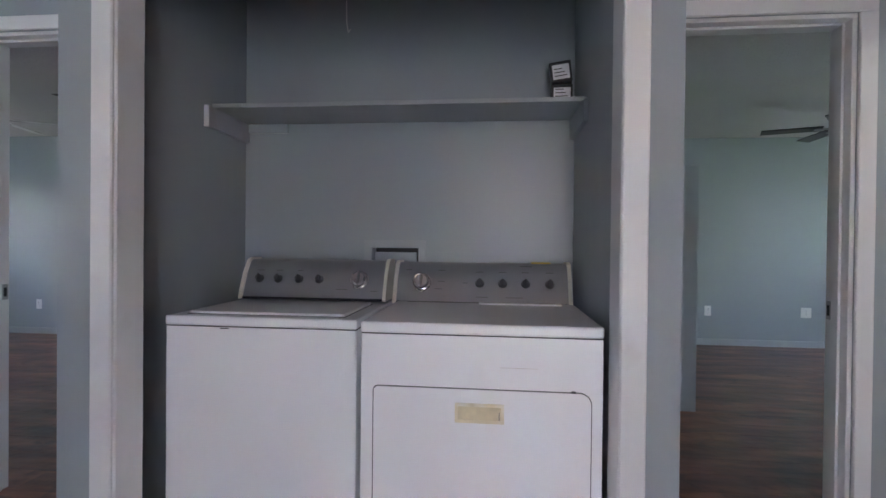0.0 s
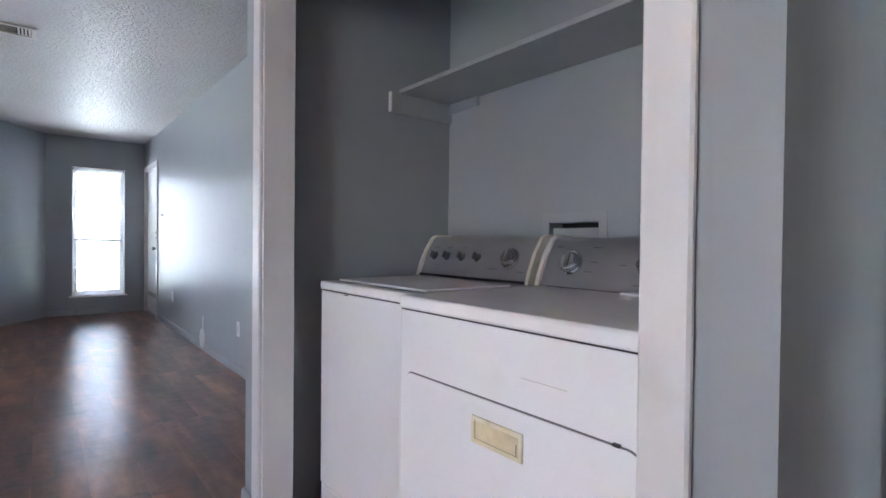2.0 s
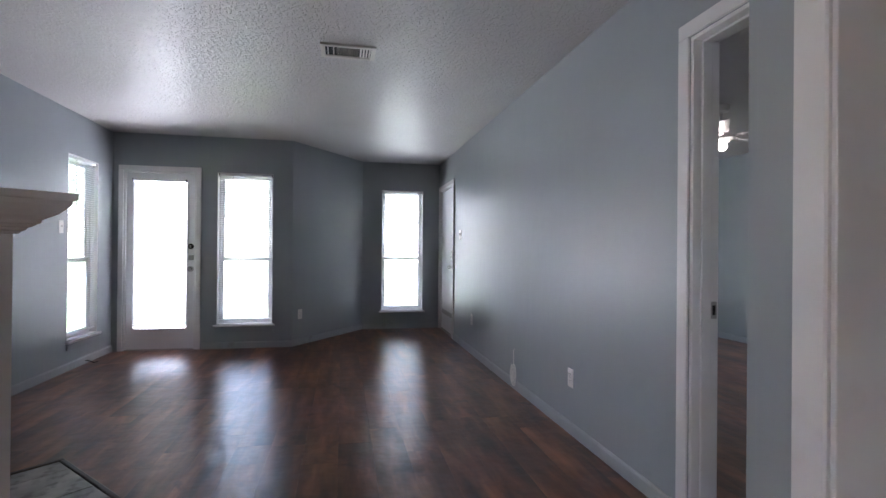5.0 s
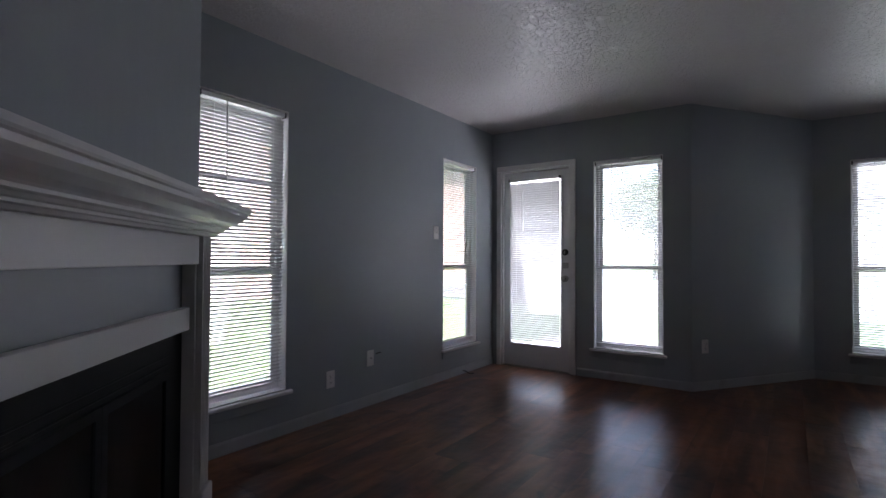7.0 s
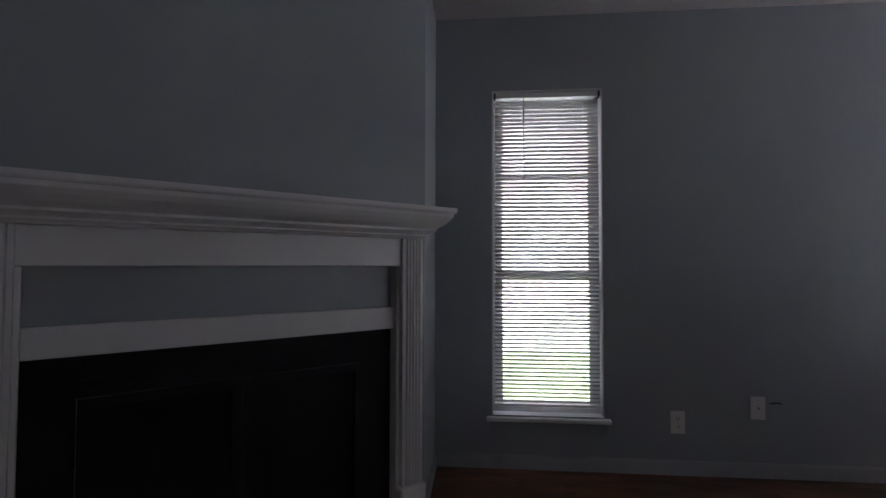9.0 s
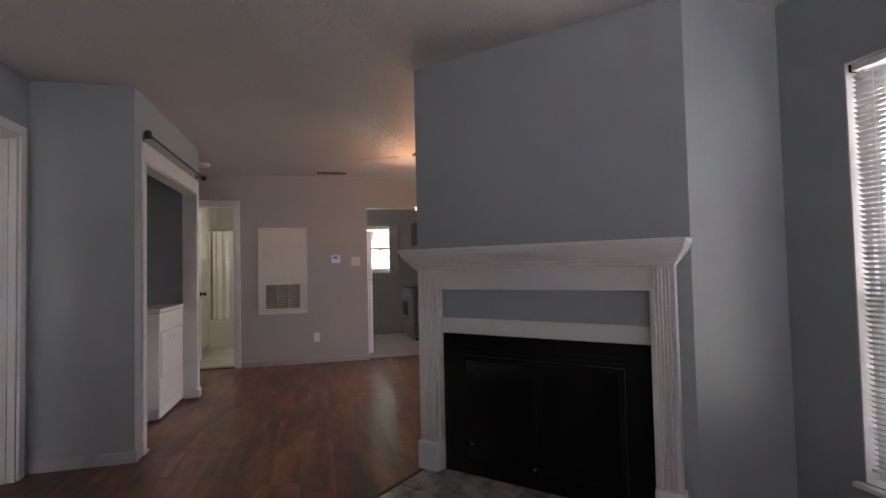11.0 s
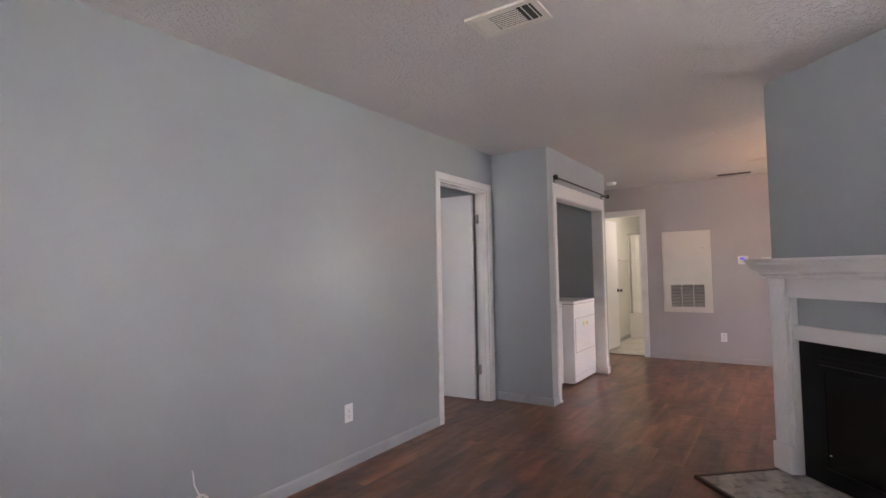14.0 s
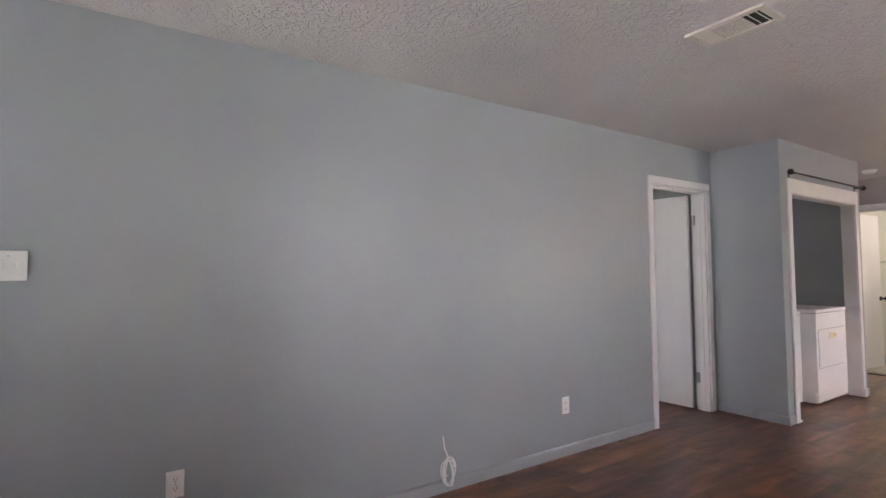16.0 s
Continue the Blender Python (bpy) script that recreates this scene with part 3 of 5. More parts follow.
# entry door, closed
d2 = thing("door_2", "white flush entry door, closed, with lever and deadbolts", "door", m=pose(0, 1.90, 0), kind="structure")
casing(d2, -7.515, -6.643, 2.003, 0.0)
jambs(d2, -7.515, -6.643, 2.003 - 0.018, 0.0, T)
lf2 = leaf(d2, 0.830, 1.983, t=0.04, m=pose(-7.494, 0.02, 0))
knob(lf2, pose(0.775, 0, 0.915))
part("lever", block((0.675, -0.062, 0.906), (0.775, -0.048, 0.924), 0.004), STEEL, lf2, "brushed nickel lever")
deadbolt(lf2, pose(0.78, 0, 1.125))
deadbolt(lf2, pose(0.78, 0, 1.055))
part("kick_mark", block((0.05, -0.0015, 0.24), (0.8, -0.0004, 0.30)), STEEL, lf2)
part("threshold", block((-7.51, 0.0, 0.001), (-6.65, 0.115, 0.015), 0.003), STEEL, d2)

# second bedroom door
d3 = thing("door_3", "white-cased bedroom doorway with its door swung out of sight", "door", m=pose(0, 1.90, 0), kind="structure")
casing(d3, 0.66, 1.37, 1.985, 0.0)
jambs(d3, 0.66, 1.37, 1.985 - 0.018, 0.0, T)
stops(d3, 0.66, 1.37, 1.967, 0.035, 0.075)
sp = part("strike_plate", block((1.348, 0.084, 0.865), (1.3518, 0.112, 0.935), 0.001, seg=1), STEEL, d3, "dark metal strike plate")
part("strike_hole", block((1.3472, 0.091, 0.88), (1.3478, 0.105, 0.92)), HOLE, sp)

# bathroom door on the hall's end wall: local x runs towards -y
BATH = pose(1.84, 1.90, 0, 0, 0, -90)
d4 = thing("door_4", "white bathroom door standing open against the wall", "door", m=BATH, kind="structure")
casing(d4, 0.10, 0.72, 2.015, 0.0)
jambs(d4, 0.10, 0.72, 2.015 - 0.018, 0.0, T)
lf4 = leaf(d4, 0.575, 1.985, m=pose(0.125, T + 0.012, 0, 0, 0, 84))
knob(lf4, pose(0.545, 0, 0.9), BRONZE)
part("threshold", block((0.10, 0.0, 0.001), (0.72, 0.115, 0.012), 0.003), EDGE, d4)

# cased laundry opening
d5 = thing("trim_laundry_opening", "white painted casing round the open laundry closet", "trim", m=pose(0, 1.318, 0), kind="structure")
casing(d5, -1.035, 0.412, 1.95, 0.0, wide=0.068, head=0.128)
jambs(d5, -1.046, 0.429, 1.944, 0.0, 0.112)
part("plinth", block((0.404, -0.03, 0.002), (0.486, -0.0005, 0.085), 0.008), TRIM, d5, "chipped white plinth block")
part("plinth", block((-1.112, -0.024, 0.002), (-1.02, -0.0005, 0.022), 0.006), TRIM, d5)

# patio door: local x runs towards +y on the patio wall, outside lies towards +y of the frame
PATIO = pose(-6.385, -1.975, 0, 0, 0, 90)
d6 = thing("door_5", "white patio door with a full-height glass light, closed", "door", m=PATIO, kind="structure")
casing(d6, 0.112, 0.85, 1.995, 0.0, wide=0.052)
jambs(d6, 0.112, 0.85, 1.995 - 0.018, 0.0, T)
lf6 = part("door_leaf", panel_with_holes(0.132, 0.830, 0.014, 1.97, [(0.212, 0.742, 0.245, 1.885)], 0.04), DOORW, d6, at=pose(0, 0.025, 0))
for lo, hi in (((0.188, -0.012, 0.221), (0.212, 0.0, 1.909)), ((0.742, -0.012, 0.221), (0.766, 0.0, 1.909)),
               ((0.212, -0.012, 0.221), (0.742, 0.0, 0.245)), ((0.212, -0.012, 1.885), (0.742, 0.0, 1.909))):
    part("glazing_bead", block(lo, hi, 0.004), DOORW, lf6)
for lo, hi in (((0.1305, 0.067, 0.016), (0.142, 0.085, 1.954)), ((0.820, 0.067, 0.016), (0.8315, 0.085, 1.954)), ((0.1305, 0.067, 1.955), (0.8315, 0.085, 1.9765))):
    part("door_stop", block(lo, hi, 0.002), TRIM, d6)
pn = part("pane", block((0.208, 0.014, 0.241), (0.746, 0.02, 1.889)), GLASS, lf6)
pn.visible_shadow = False
knob(lf6, pose(0.79, 0, 0.905))
deadbolt(lf6, pose(0.79, 0, 1.16), True)
part("lock_plate", block((0.768, -0.006, 1.005), (0.822, 0, 1.06), 0.004), STEEL, lf6)
for z in (0.3, 1.0, 1.75):
    part("hinge", rod((0.116, 0.02, z - 0.045), (0.116, 0.02, z + 0.045), 0.006), STEEL, d6)
part("threshold", block((0.112, 0.0, 0.001), (0.85, 0.118, 0.013), 0.003), STEEL, d6)


# ---- windows and blinds ----
def ring(x0, x1, z0, z1, w, y0, y1):
    bm = panel_with_holes(x0, x1, z0, z1, [(x0 + w, x1 - w, z0 + w, z1 - w)], y1 - y0)
    bmesh.ops.translate(bm, vec=(0, y0, 0), verts=bm.verts)
    return bm


def window(name, m, w, z0, z1, mid, label, bar=None, sill=True):
    win = thing(name, label, "window", m=m, kind="structure")
    part("window_frame", ring(0.001, w - 0.001, z0 + 0.001, z1 - 0.001, 0.028, 0.07, 0.115), VINYL, win)
    for a, b, y in ((z0 + 0.029, mid + 0.02, 0.074), (mid - 0.02, z1 - 0.029, 0.094)):
        sash = part("sash", ring(0.029, w - 0.029, a, b, 0.03, y, y + 0.019), VINYL, win)
        p = part("pane", block((0.056, y + 0.007, a + 0.027), (w - 0.056, y + 0.011, b - 0.027)), GLASS, sash)
        p.visible_shadow = False
    if bar:
        part("sash_bar", block((0.058, 0.1, bar - 0.008), (w - 0.058, 0.106, bar + 0.008)), VINYL, win)
    for lo, hi in (((0.0005, 0.0005, z0 + 0.0045), (0.006, 0.0695, z1 - 0.0065)), ((w - 0.006, 0.0005, z0 + 0.0045), (w - 0.0005, 0.0695, z1 - 0.0065)),
                   ((0.0005, 0.0005, z1 - 0.006), (w - 0.0005, 0.0695, z1 - 0.0005))):
        part("reveal", block(lo, hi), TRIM, win, "white painted window reveal")
    if sill:
        part("window_sill", block((-0.03, -0.035, z0 - 0.024), (w + 0.03, -0.0005, z0 - 0.002), 0.006), TRIM, win)
        part("window_sill", block((0.001, 0.0, z0 + 0.0008), (w - 0.001, 0.069, z0 + 0.004)), TRIM, win)
        part("apron", block((-0.012, -0.014, z0 - 0.085), (w + 0.012, -0.0005, z0 - 0.0245), 0.003), WALL, win)
    return win


def slat_bm(w, deep, crown):
    pr = []
    n = 4
    for i in range(n + 1):
        s = i / n * 2 - 1
        pr.append((s * deep / 2, crown * (1 - s * s)))
    pr += [(p, q - 0.0012) for p, q in reversed(pr)]
    return extrude(pr, "x", 0, w)


def blind(m, w, z0, z1, tilt, y=0.03, pitch=0.0215, label="", wand=0.45, deep=0.0245, wand_x=0.16):
    """A lowered mini blind: x along the window, y to the outside; tilt turns the room edge of the slats down."""
    b = thing("window_blind", label, "blind", "mini blinds", m)
    part("head_rail", block((0.004, y - 0.016, z1 - 0.028), (w - 0.004, y + 0.016, z1 - 0.001), 0.002), VINYL, b)
    for x in (0.002, w - 0.012):
        part("bracket", block((x, y - 0.019, z1 - 0.032), (x + 0.01, y + 0.017, z1 - 0.0003), 0.001), BLACK, b)
    part("bottom_rail", block((0.006, y - 0.012, z0 + 0.004), (w - 0.006, y + 0.012, z0 + 0.016), 0.003), VINYL, b)
    me = mesh("slat", slat_bm(w - 0.016, deep, 0.0018), SLAT, True)
    n = int((z1 - z0 - 0.055) / pitch)
    for i in range(n):
        s = new("slat", me)
        s.parent = b
        wob = random.uniform(-0.5, 0.5)
        s.matrix_basis = pose(0.008 + random.uniform(-0.001, 0.001), y, z0 + 0.03 + i * pitch, tilt + wob, random.uniform(-0.05, 0.05), 0)
    for x in (0.09, w - 0.09):
        for dy in (-0.0125, 0.0125):
            part("ladder_cord", rod((x, y + dy, z0 + 0.015), (x, y + dy, z1 - 0.027), 0.0007, seg=5), VINYL, b)
    part("tilt_wand", rod((wand_x, y - 0.022, z1 - 0.03), (wand_x + 0.004, y - 0.024, z1 - 0.03 - wand), 0.0035, seg=6), STEEL, b, "clear plastic tilt wand")
    return b


# south wall windows: local x runs towards -x
SW = pose(-3.205, -1.975, 0, 0, 0, 180)
window("window_1", SW, 0.58, 0.275, 2.005, 1.015, "tall white single-hung window with a sill, blind down", bar=1.555)
blind(SW @ pose(0.008, 0, 0), 0.564, 0.318, 1.996, -28, deep=0.0265, label="white aluminium mini blind lowered over the tall window by the fireplace")
SB = pose(-5.48, -1.975, 0, 0, 0, 180)
window("window_2", SB, 0.58, 0.275, 2.005, 1.015, "tall white single-hung window by the patio corner")
blind(SB @ pose(0.008, 0, 0), 0.564, 0.318, 1.996, -16, label="white mini blind lowered, slats open, in the corner window")
PW = PATIO @ pose(1.07, 0, 0)
window("window_3", PW, 0.605, 0.275, 2.005, 1.02, "tall white window beside the patio door")
blind(PW @ pose(0.008, 0, 0), 0.589, 0.312, 1.996, -9, label="white mini blind with open slats beside the patio door")
blind(PATIO @ pose(0.20, -0.024, 0), 0.554, 0.272, 1.905, -50, y=0.02, label="white mini blind hung on the patio door's glass", wand=0.5)
EW = pose(-7.58, 1.045, 0, 0, 0, 90)
window("window_4", EW, 0.605, 0.26, 2.005, 1.018, "tall white window beside the entry door", bar=1.65)
blind(EW @ pose(0.008, 0, 0), 0.589, 0.30, 1.996, -28, label="white mini blind lowered over the entry window", wand=0.02)
# window out of view, added where the dining fill light enters
DW = pose(0.80, -1.975, 0, 0, 0, 180)
window("window_5", DW, 0.9, 0.275, 2.005, 1.015, "unseen tall white window added for the dining fill light")
KW = pose(4.24, -0.58, 0, 0, 0, -90)
window("window_6", KW, 0.6, 1.13, 1.965, 1.55, "small white kitchen window onto trees")
window("window_7", pose(-7.0, 3.37, 0, 0, 0, 90), 1.0, 0.55, 1.95, 1.25, "white bedroom window")
window("window_8", pose(4.9, 4.75, 0, 0, 0, -90), 1.1, 0.55, 1.95, 1.25, "white bedroom window")


# ---- fireplace ----
fp = thing("fireplace_surround", "white painted wooden mantelpiece with fluted pilasters", "fireplace", m=FIRE)


def fluted(x0, x1, z0, z1, front):
    """A pilaster's plan with five rounded flutes, swept upwards; front is the depth before the wall."""
    pr = [(x1, -0.0005), (x0, -0.0005), (x0, -front)]
    n, edge = 5, 0.010
    w = (x1 - x0 - 2 * edge) / n
    for i in range(n):
        a = x0 + edge + i * w
        pr.append((a + 0.002, -front))
        for k in range(1, 6):
            t = math.pi * k / 6
            pr.append((a + w / 2 - (w / 2 - 0.002) * math.cos(t), -front + 0.007 * math.sin(t)))
        pr.append((a + w - 0.002, -front))
    pr.append((x1, -front))
    return extrude(pr, "z", z0, z1)


for x0, x1 in ((0.048, 0.160), (1.343, 1.440)):
    part("pilaster", fluted(x0, x1, 0.19, 1.172, 0.072), MANTEL, fp, "fluted white pilaster")
    part("plinth", block((x0 - 0.014, -0.088, 0.024), (x1 + 0.014, -0.0005, 0.189), 0.012), MANTEL, fp)
part("return_panel", block((0.1605, -0.05, 0.024), (0.175, -0.0005, 1.06), 0.003), MANTEL, fp)
part("return_panel", block((1.328, -0.05, 0.024), (1.3425, -0.0005, 1.06), 0.003), MANTEL, fp)
part("frieze", block((0.1605, -0.058, 1.062), (1.3425, -0.0005, 1.172), 0.003), MANTEL, fp)
part("lower_rail", block((0.176, -0.032, 0.812), (1.327, -0.0005, 0.897), 0.003), MANTEL, fp)
# mitred crown: each step of the profile runs out in front and returns to the wall at both ends
crown = [(0.084, 1.1725), (0.090, 1.180), (0.100, 1.183), (0.100, 1.190), (0.111, 1.192), (0.120, 1.199), (0.131, 1.203), (0.131, 1.211), (0.139, 1.216),
         (0.160, 1.225), (0.182, 1.241), (0.197, 1.257), (0.201, 1.270), (0.210, 1.273), (0.213, 1.279), (0.213, 1.293)]
bm = bmesh.new()
rings = []
for d, z in crown:
    over = (d - 0.084) * 0.52
    xa, xb = 0.045 - over * 0.45, 1.441 + over
    rings.append([bm.verts.new(p) for p in ((xa, -0.0005, z), (xa, -d, z), (xb, -d, z), (xb, -0.0005, z))])
for p, q in zip(rings, rings[1:]):
    for k in range(4):
        bm.faces.new((p[k], p[(k + 1) % 4], q[(k + 1) % 4], q[k]))
bm.faces.new(rings[0][::-1])
bm.faces.new(rings[-1])
part("mantel_shelf", bm, MANTEL, fp, "stepped white crown-moulded mantel shelf")

fb = thing("fireplace_insert", "black metal fireplace insert with closed doors", "fireplace", m=FIRE)
part("face_panel", panel_with_holes(0.176, 1.327, 0.022, 0.809, [(0.30, 1.20, 0.09, 0.69)], 0.02), BLACKM, fb, at=pose(0, -0.004, 0))
part("firebox", block((0.22, 0.42, 0.022), (1.28, 0.44, 0.78)), SOOT, fb)
part("firebox_side", block((0.20, 0.02, 0.022), (0.22, 0.42, 0.78)), SOOT, fb)
part("firebox_side", block((1.28, 0.02, 0.022), (1.30, 0.42, 0.78)), SOOT, fb)
part("firebox_floor", block((0.22, 0.02, 0.022), (1.28, 0.42, 0.05)), SOOT, fb)
part("firebox_top", block((0.22, 0.02, 0.76), (1.28, 0.42, 0.78)), SOOT, fb)
for x0, x1 in ((0.302, 0.749), (0.751, 1.198)):
    d = part("glass_door", ring(x0, x1, 0.092, 0.688, 0.03, -0.012, 0.006), BLACKM, fb)
    part("door_pane", block((x0 + 0.028, -0.006, 0.12), (x1 - 0.028, -0.001, 0.66)), SMOKED, d)
part("latch", rod((0.735, -0.012, 0.13), (0.735, -0.024, 0.13), 0.006), STEEL, fb)
part("latch", rod((0.36, -0.012, 0.2), (0.36, -0.02, 0.2), 0.004), STEEL, fb)
part("louvre", block((0.30, -0.010, 0.705), (1.20, -0.0045, 0.713), 0.002, seg=1), BLACKM, fb)
part("louvre", block((0.30, -0.010, 0.735), (1.20, -0.0045, 0.743), 0.002, seg=1), BLACKM, fb)

hearth = thing("hearth", "low hearth of mottled grey-beige tiles with dark wooden edge", "hearth", m=FIRE)
part("bed", block((0.07, -0.605, 0.0015), (1.435, -0.0, 0.013)), GROUT, hearth)
for lo, hi in (((0.045, -0.63, 0.001), (0.07, -0.075, 0.026)), ((1.435, -0.63, 0.001), (1.46, -0.075, 0.026)), ((0.07, -0.63, 0.001), (1.435, -0.605, 0.026))):
    part("edge_strip", block(lo, hi, 0.005), EDGE, hearth, "dark wooden edge strip")
tile_me = {}
xs = [0.073, 0.378, 0.683, 0.988, 1.293, 1.432]
ys = [-0.602, -0.300, -0.002]
for i in range(5):
    for k in range(2):
        w, d = xs[i + 1] - xs[i] - 0.006, ys[k + 1] - ys[k] - 0.006
        key = (round(w, 3), round(d, 3))
        if key not in tile_me:
            tile_me[key] = mesh("tile", block((0, 0, 0), (w, d, 0.0085), 0.0015, seg=1), TILE)
        t = new("tile", tile_me[key])
        t.parent = hearth
        t.matrix_basis = pose(xs[i], ys[k], 0.0132 + random.uniform(0, 0.0008))

# ---- laundry closet ----


def rounded_rect(x0, x1, z0, z1, right, left, n=6):
    pts = []
    for cx, cz, a, r in ((x1 - right, z1 - right, 0, right), (x0 + left, z1 - left, 90, left), (x0 + left, z0 + left, 180, left), (x1 - right, z0 + right, 270, right)):
        for i in range(n + 1):
            t = radians(a + 90 * i / n)
            pts.append((cx + r * math.cos(t), cz + r * math.sin(t)))
    return pts


def console(m, x0, x1, z0, knobs, big, label_bars, y0=1.985):
    """A machine's sloped control panel; returns its panel."""
    cons = part("console", extrude([(y0, z0), (y0 + 0.012, z0 + 0.03), (y0 + 0.04, z0 + 0.1), (y0 + 0.075, z0 + 0.155), (y0 + 0.095, z0 + 0.165),
                                    (y0 + 0.17, z0 + 0.165), (y0 + 0.2, z0 + 0.13), (y0 + 0.2, z0)], "x", x0 + 0.014, x1 - 0.014), SILVER, m, "silver-grey sloped control panel", True)
    for a, b in ((x0, x0 + 0.0145), (x1 - 0.0145, x1)):
        part("end_cap", extrude([(y0 - 0.012, z0), (y0 + 0.0, z0 + 0.04), (y0 + 0.03, z0 + 0.108), (y0 + 0.068, z0 + 0.163), (y0 + 0.092, z0 + 0.173),
                                 (y0 + 0.172, z0 + 0.173), (y0 + 0.204, z0 + 0.135), (y0 + 0.204, z0)], "x", a, b), CREAMCAP, cons, "cream end cap")
    part("trim_strip", block((x0 + 0.015, y0 - 0.006, z0 + 0.001), (x1 - 0.015, y0 + 0.004, z0 + 0.010), 0.002, seg=1), BLACK, cons)
    nrm = pose(0, 0, 0, 66, 0, 0)
    for x in knobs:
        c = Matrix.Translation((x, y0 + 0.034, z0 + 0.085)) @ nrm
        k = part("knob", lathe([(0, 0), (0.019, 0), (0.018, 0.004), (0.014, 0.010), (0.013, 0.018), (0, 0.019)], c), KNOB, cons, "small dark chrome knob", True)
        part("grip", block((-0.004, -0.015, 0.018), (0.004, 0.015, 0.026), 0.003, seg=1), KNOB, k, at=c)
    c = Matrix.Translation((big, y0 + 0.034, z0 + 0.085)) @ nrm
    k = part("dial", lathe([(0, 0), (0.041, 0), (0.041, 0.006), (0.037, 0.011), (0.034, 0.010), (0.03, 0.022), (0.024, 0.027), (0, 0.028)], c, 32), CHROME, cons, "large chrome timer dial", True)
    part("grip", block((-0.006, -0.028, 0.026), (0.006, 0.028, 0.036), 0.004, seg=1), STEEL, k, at=c)
    for bx, bz, bw in label_bars:
        c = Matrix.Translation((bx, y0 + 0.034 + (bz - 0.085) * 0.47 - 0.0012, z0 + bz)) @ nrm
        part("print_bar", block((-bw / 2, -0.0012, 0), (bw / 2, 0.0012, 0.0006)), PRINT, cons, at=c)
    return cons


wm = thing("washing_machine", "white top-loading washer with silver console in laundry closet", "washing machine")
X0, X1, Y0, Y1 = -1.027, -0.364, 1.534, 2.20
part("cabinet", block((X0, Y0 + 0.006, 0.11), (X1, Y1, 0.852), 0.004), ENAMEL, wm, "white enamel cabinet")
part("kick_panel", block((X0 + 0.002, Y0 + 0.008, 0.022), (X1 - 0.002, Y0 + 0.03, 0.107), 0.006), ENAMEL, wm)
part("side_skirt", block((X0 + 0.0015, Y0 + 0.031, 0.014), (X1 - 0.0015, Y1 - 0.01, 0.104)), ENAMEL, wm)
for x in (X0 + 0.05, X1 - 0.05):
    for y in (Y0 + 0.06, Y1 - 0.06):
        part("foot", rod((x, y, 0.001), (x, y, 0.02), 0.022), BLACK, wm)
part("top_deck", block((X0 - 0.001, Y0, 0.8545), (X1 + 0.001, Y1, 0.887), 0.007, seg=2), ENAMEL, wm)
# black strip added to give the gap below the deck its shade
part("deck_seam_shade", block((X0 + 0.002, Y0 + 0.0075, 0.848), (X1 - 0.002, Y1 - 0.002, 0.8543)), BLACK, wm)
wl = part("lid", block((X0 + 0.055, Y0 + 0.05, 0.8875), (X1 - 0.055, 1.955, 0.897), 0.006, seg=2), ENAMEL, wm, "glossy white lid")
part("lid_seam", ring(X0 + 0.05, X1 - 0.05, Y0 + 0.045, 1.96, 0.004, 0, 0.0008), BLACK, wl, at=Matrix(((1, 0, 0, 0), (0, 0, 1, 0), (0, 1, 0, 0.8876), (0, 0, 0, 1))))
console(wm, -1.005, -0.366, 0.897, (-0.93, -0.847, -0.754, -0.664), -0.488,
        [(-0.93, 0.12, 0.03), (-0.847, 0.12, 0.03), (-0.754, 0.12, 0.02), (-0.56, 0.045, 0.05), (-0.42, 0.04, 0.03)])
part("scuff", block((-0.83, 1.5336, 0.8465), (-0.80, 1.5345, 0.850)), BLACK, wm)

dr = thing("clothes_dryer", "white front-loading dryer with yellowed door handle", "clothes dryer")
X0, X1, Y0, Y1 = -0.318, 0.396, 1.420, 2.20
part("cabinet", block((X0, Y0 + 0.006, 0.105), (X1, Y1, 0.866), 0.004), ENAMEL, dr, "white enamel cabinet")
part("toe_panel", block((X0 + 0.002, Y0 + 0.007, 0.02), (X1 - 0.002, Y0 + 0.03, 0.1025), 0.006), ENAMEL, dr)
part("side_skirt", block((X0 + 0.0015, Y0 + 0.031, 0.014), (X1 - 0.0015, Y1 - 0.01, 0.104)), ENAMEL, dr)
for x in (X0 + 0.05, X1 - 0.05):
    for y in (Y0 + 0.06, Y1 - 0.06):
        part("foot", rod((x, y, 0.001), (x, y, 0.02), 0.022), BLACK, dr)
part("top_deck", block((X0 - 0.001, Y0, 0.8685), (X1 + 0.001, Y1, 0.902), 0.007, seg=2), ENAMEL, dr)
# black strip darkens the dryer's deck gap in place of shade
part("deck_seam_shade", block((X0 + 0.002, Y0 + 0.0075, 0.862), (X1 - 0.002, Y1 - 0.002, 0.8683)), BLACK, dr)
# grey plate behind the door, its colour standing in for the gap's shade
part("door_gap", extrude(rounded_rect(-0.2805, 0.3650, 0.3405, 0.7118, 0.036, 0.016), "y", Y0 + 0.004, Y0 + 0.02), PRINT, dr, "dark shadow gap round the door")
dd = part("dryer_door", extrude(rounded_rect(-0.2767, 0.3617, 0.3453, 0.7087, 0.033, 0.013), "y", Y0 + 0.001, Y0 + 0.022), ENAMEL, dr, "white drop-down door")
hn = part("door_handle", ring(-0.031, 0.113, 0.612, 0.669, 0.009, Y0 - 0.004, Y0 + 0.003), CREAM, dd, "yellowed cream plastic handle")
part("handle_cup", block((-0.022, Y0 - 0.0005, 0.621), (0.104, Y0 + 0.0006, 0.66)), OCHRE, hn)
part("handle_mark", block((0.098, Y0 - 0.0048, 0.622), (0.1, Y0 - 0.0042, 0.646)), PRINT, hn)
part("door_catch", block((0.305, Y0 - 0.001, 0.7095), (0.318, Y0 + 0.006, 0.7145)), BLACK, dr)
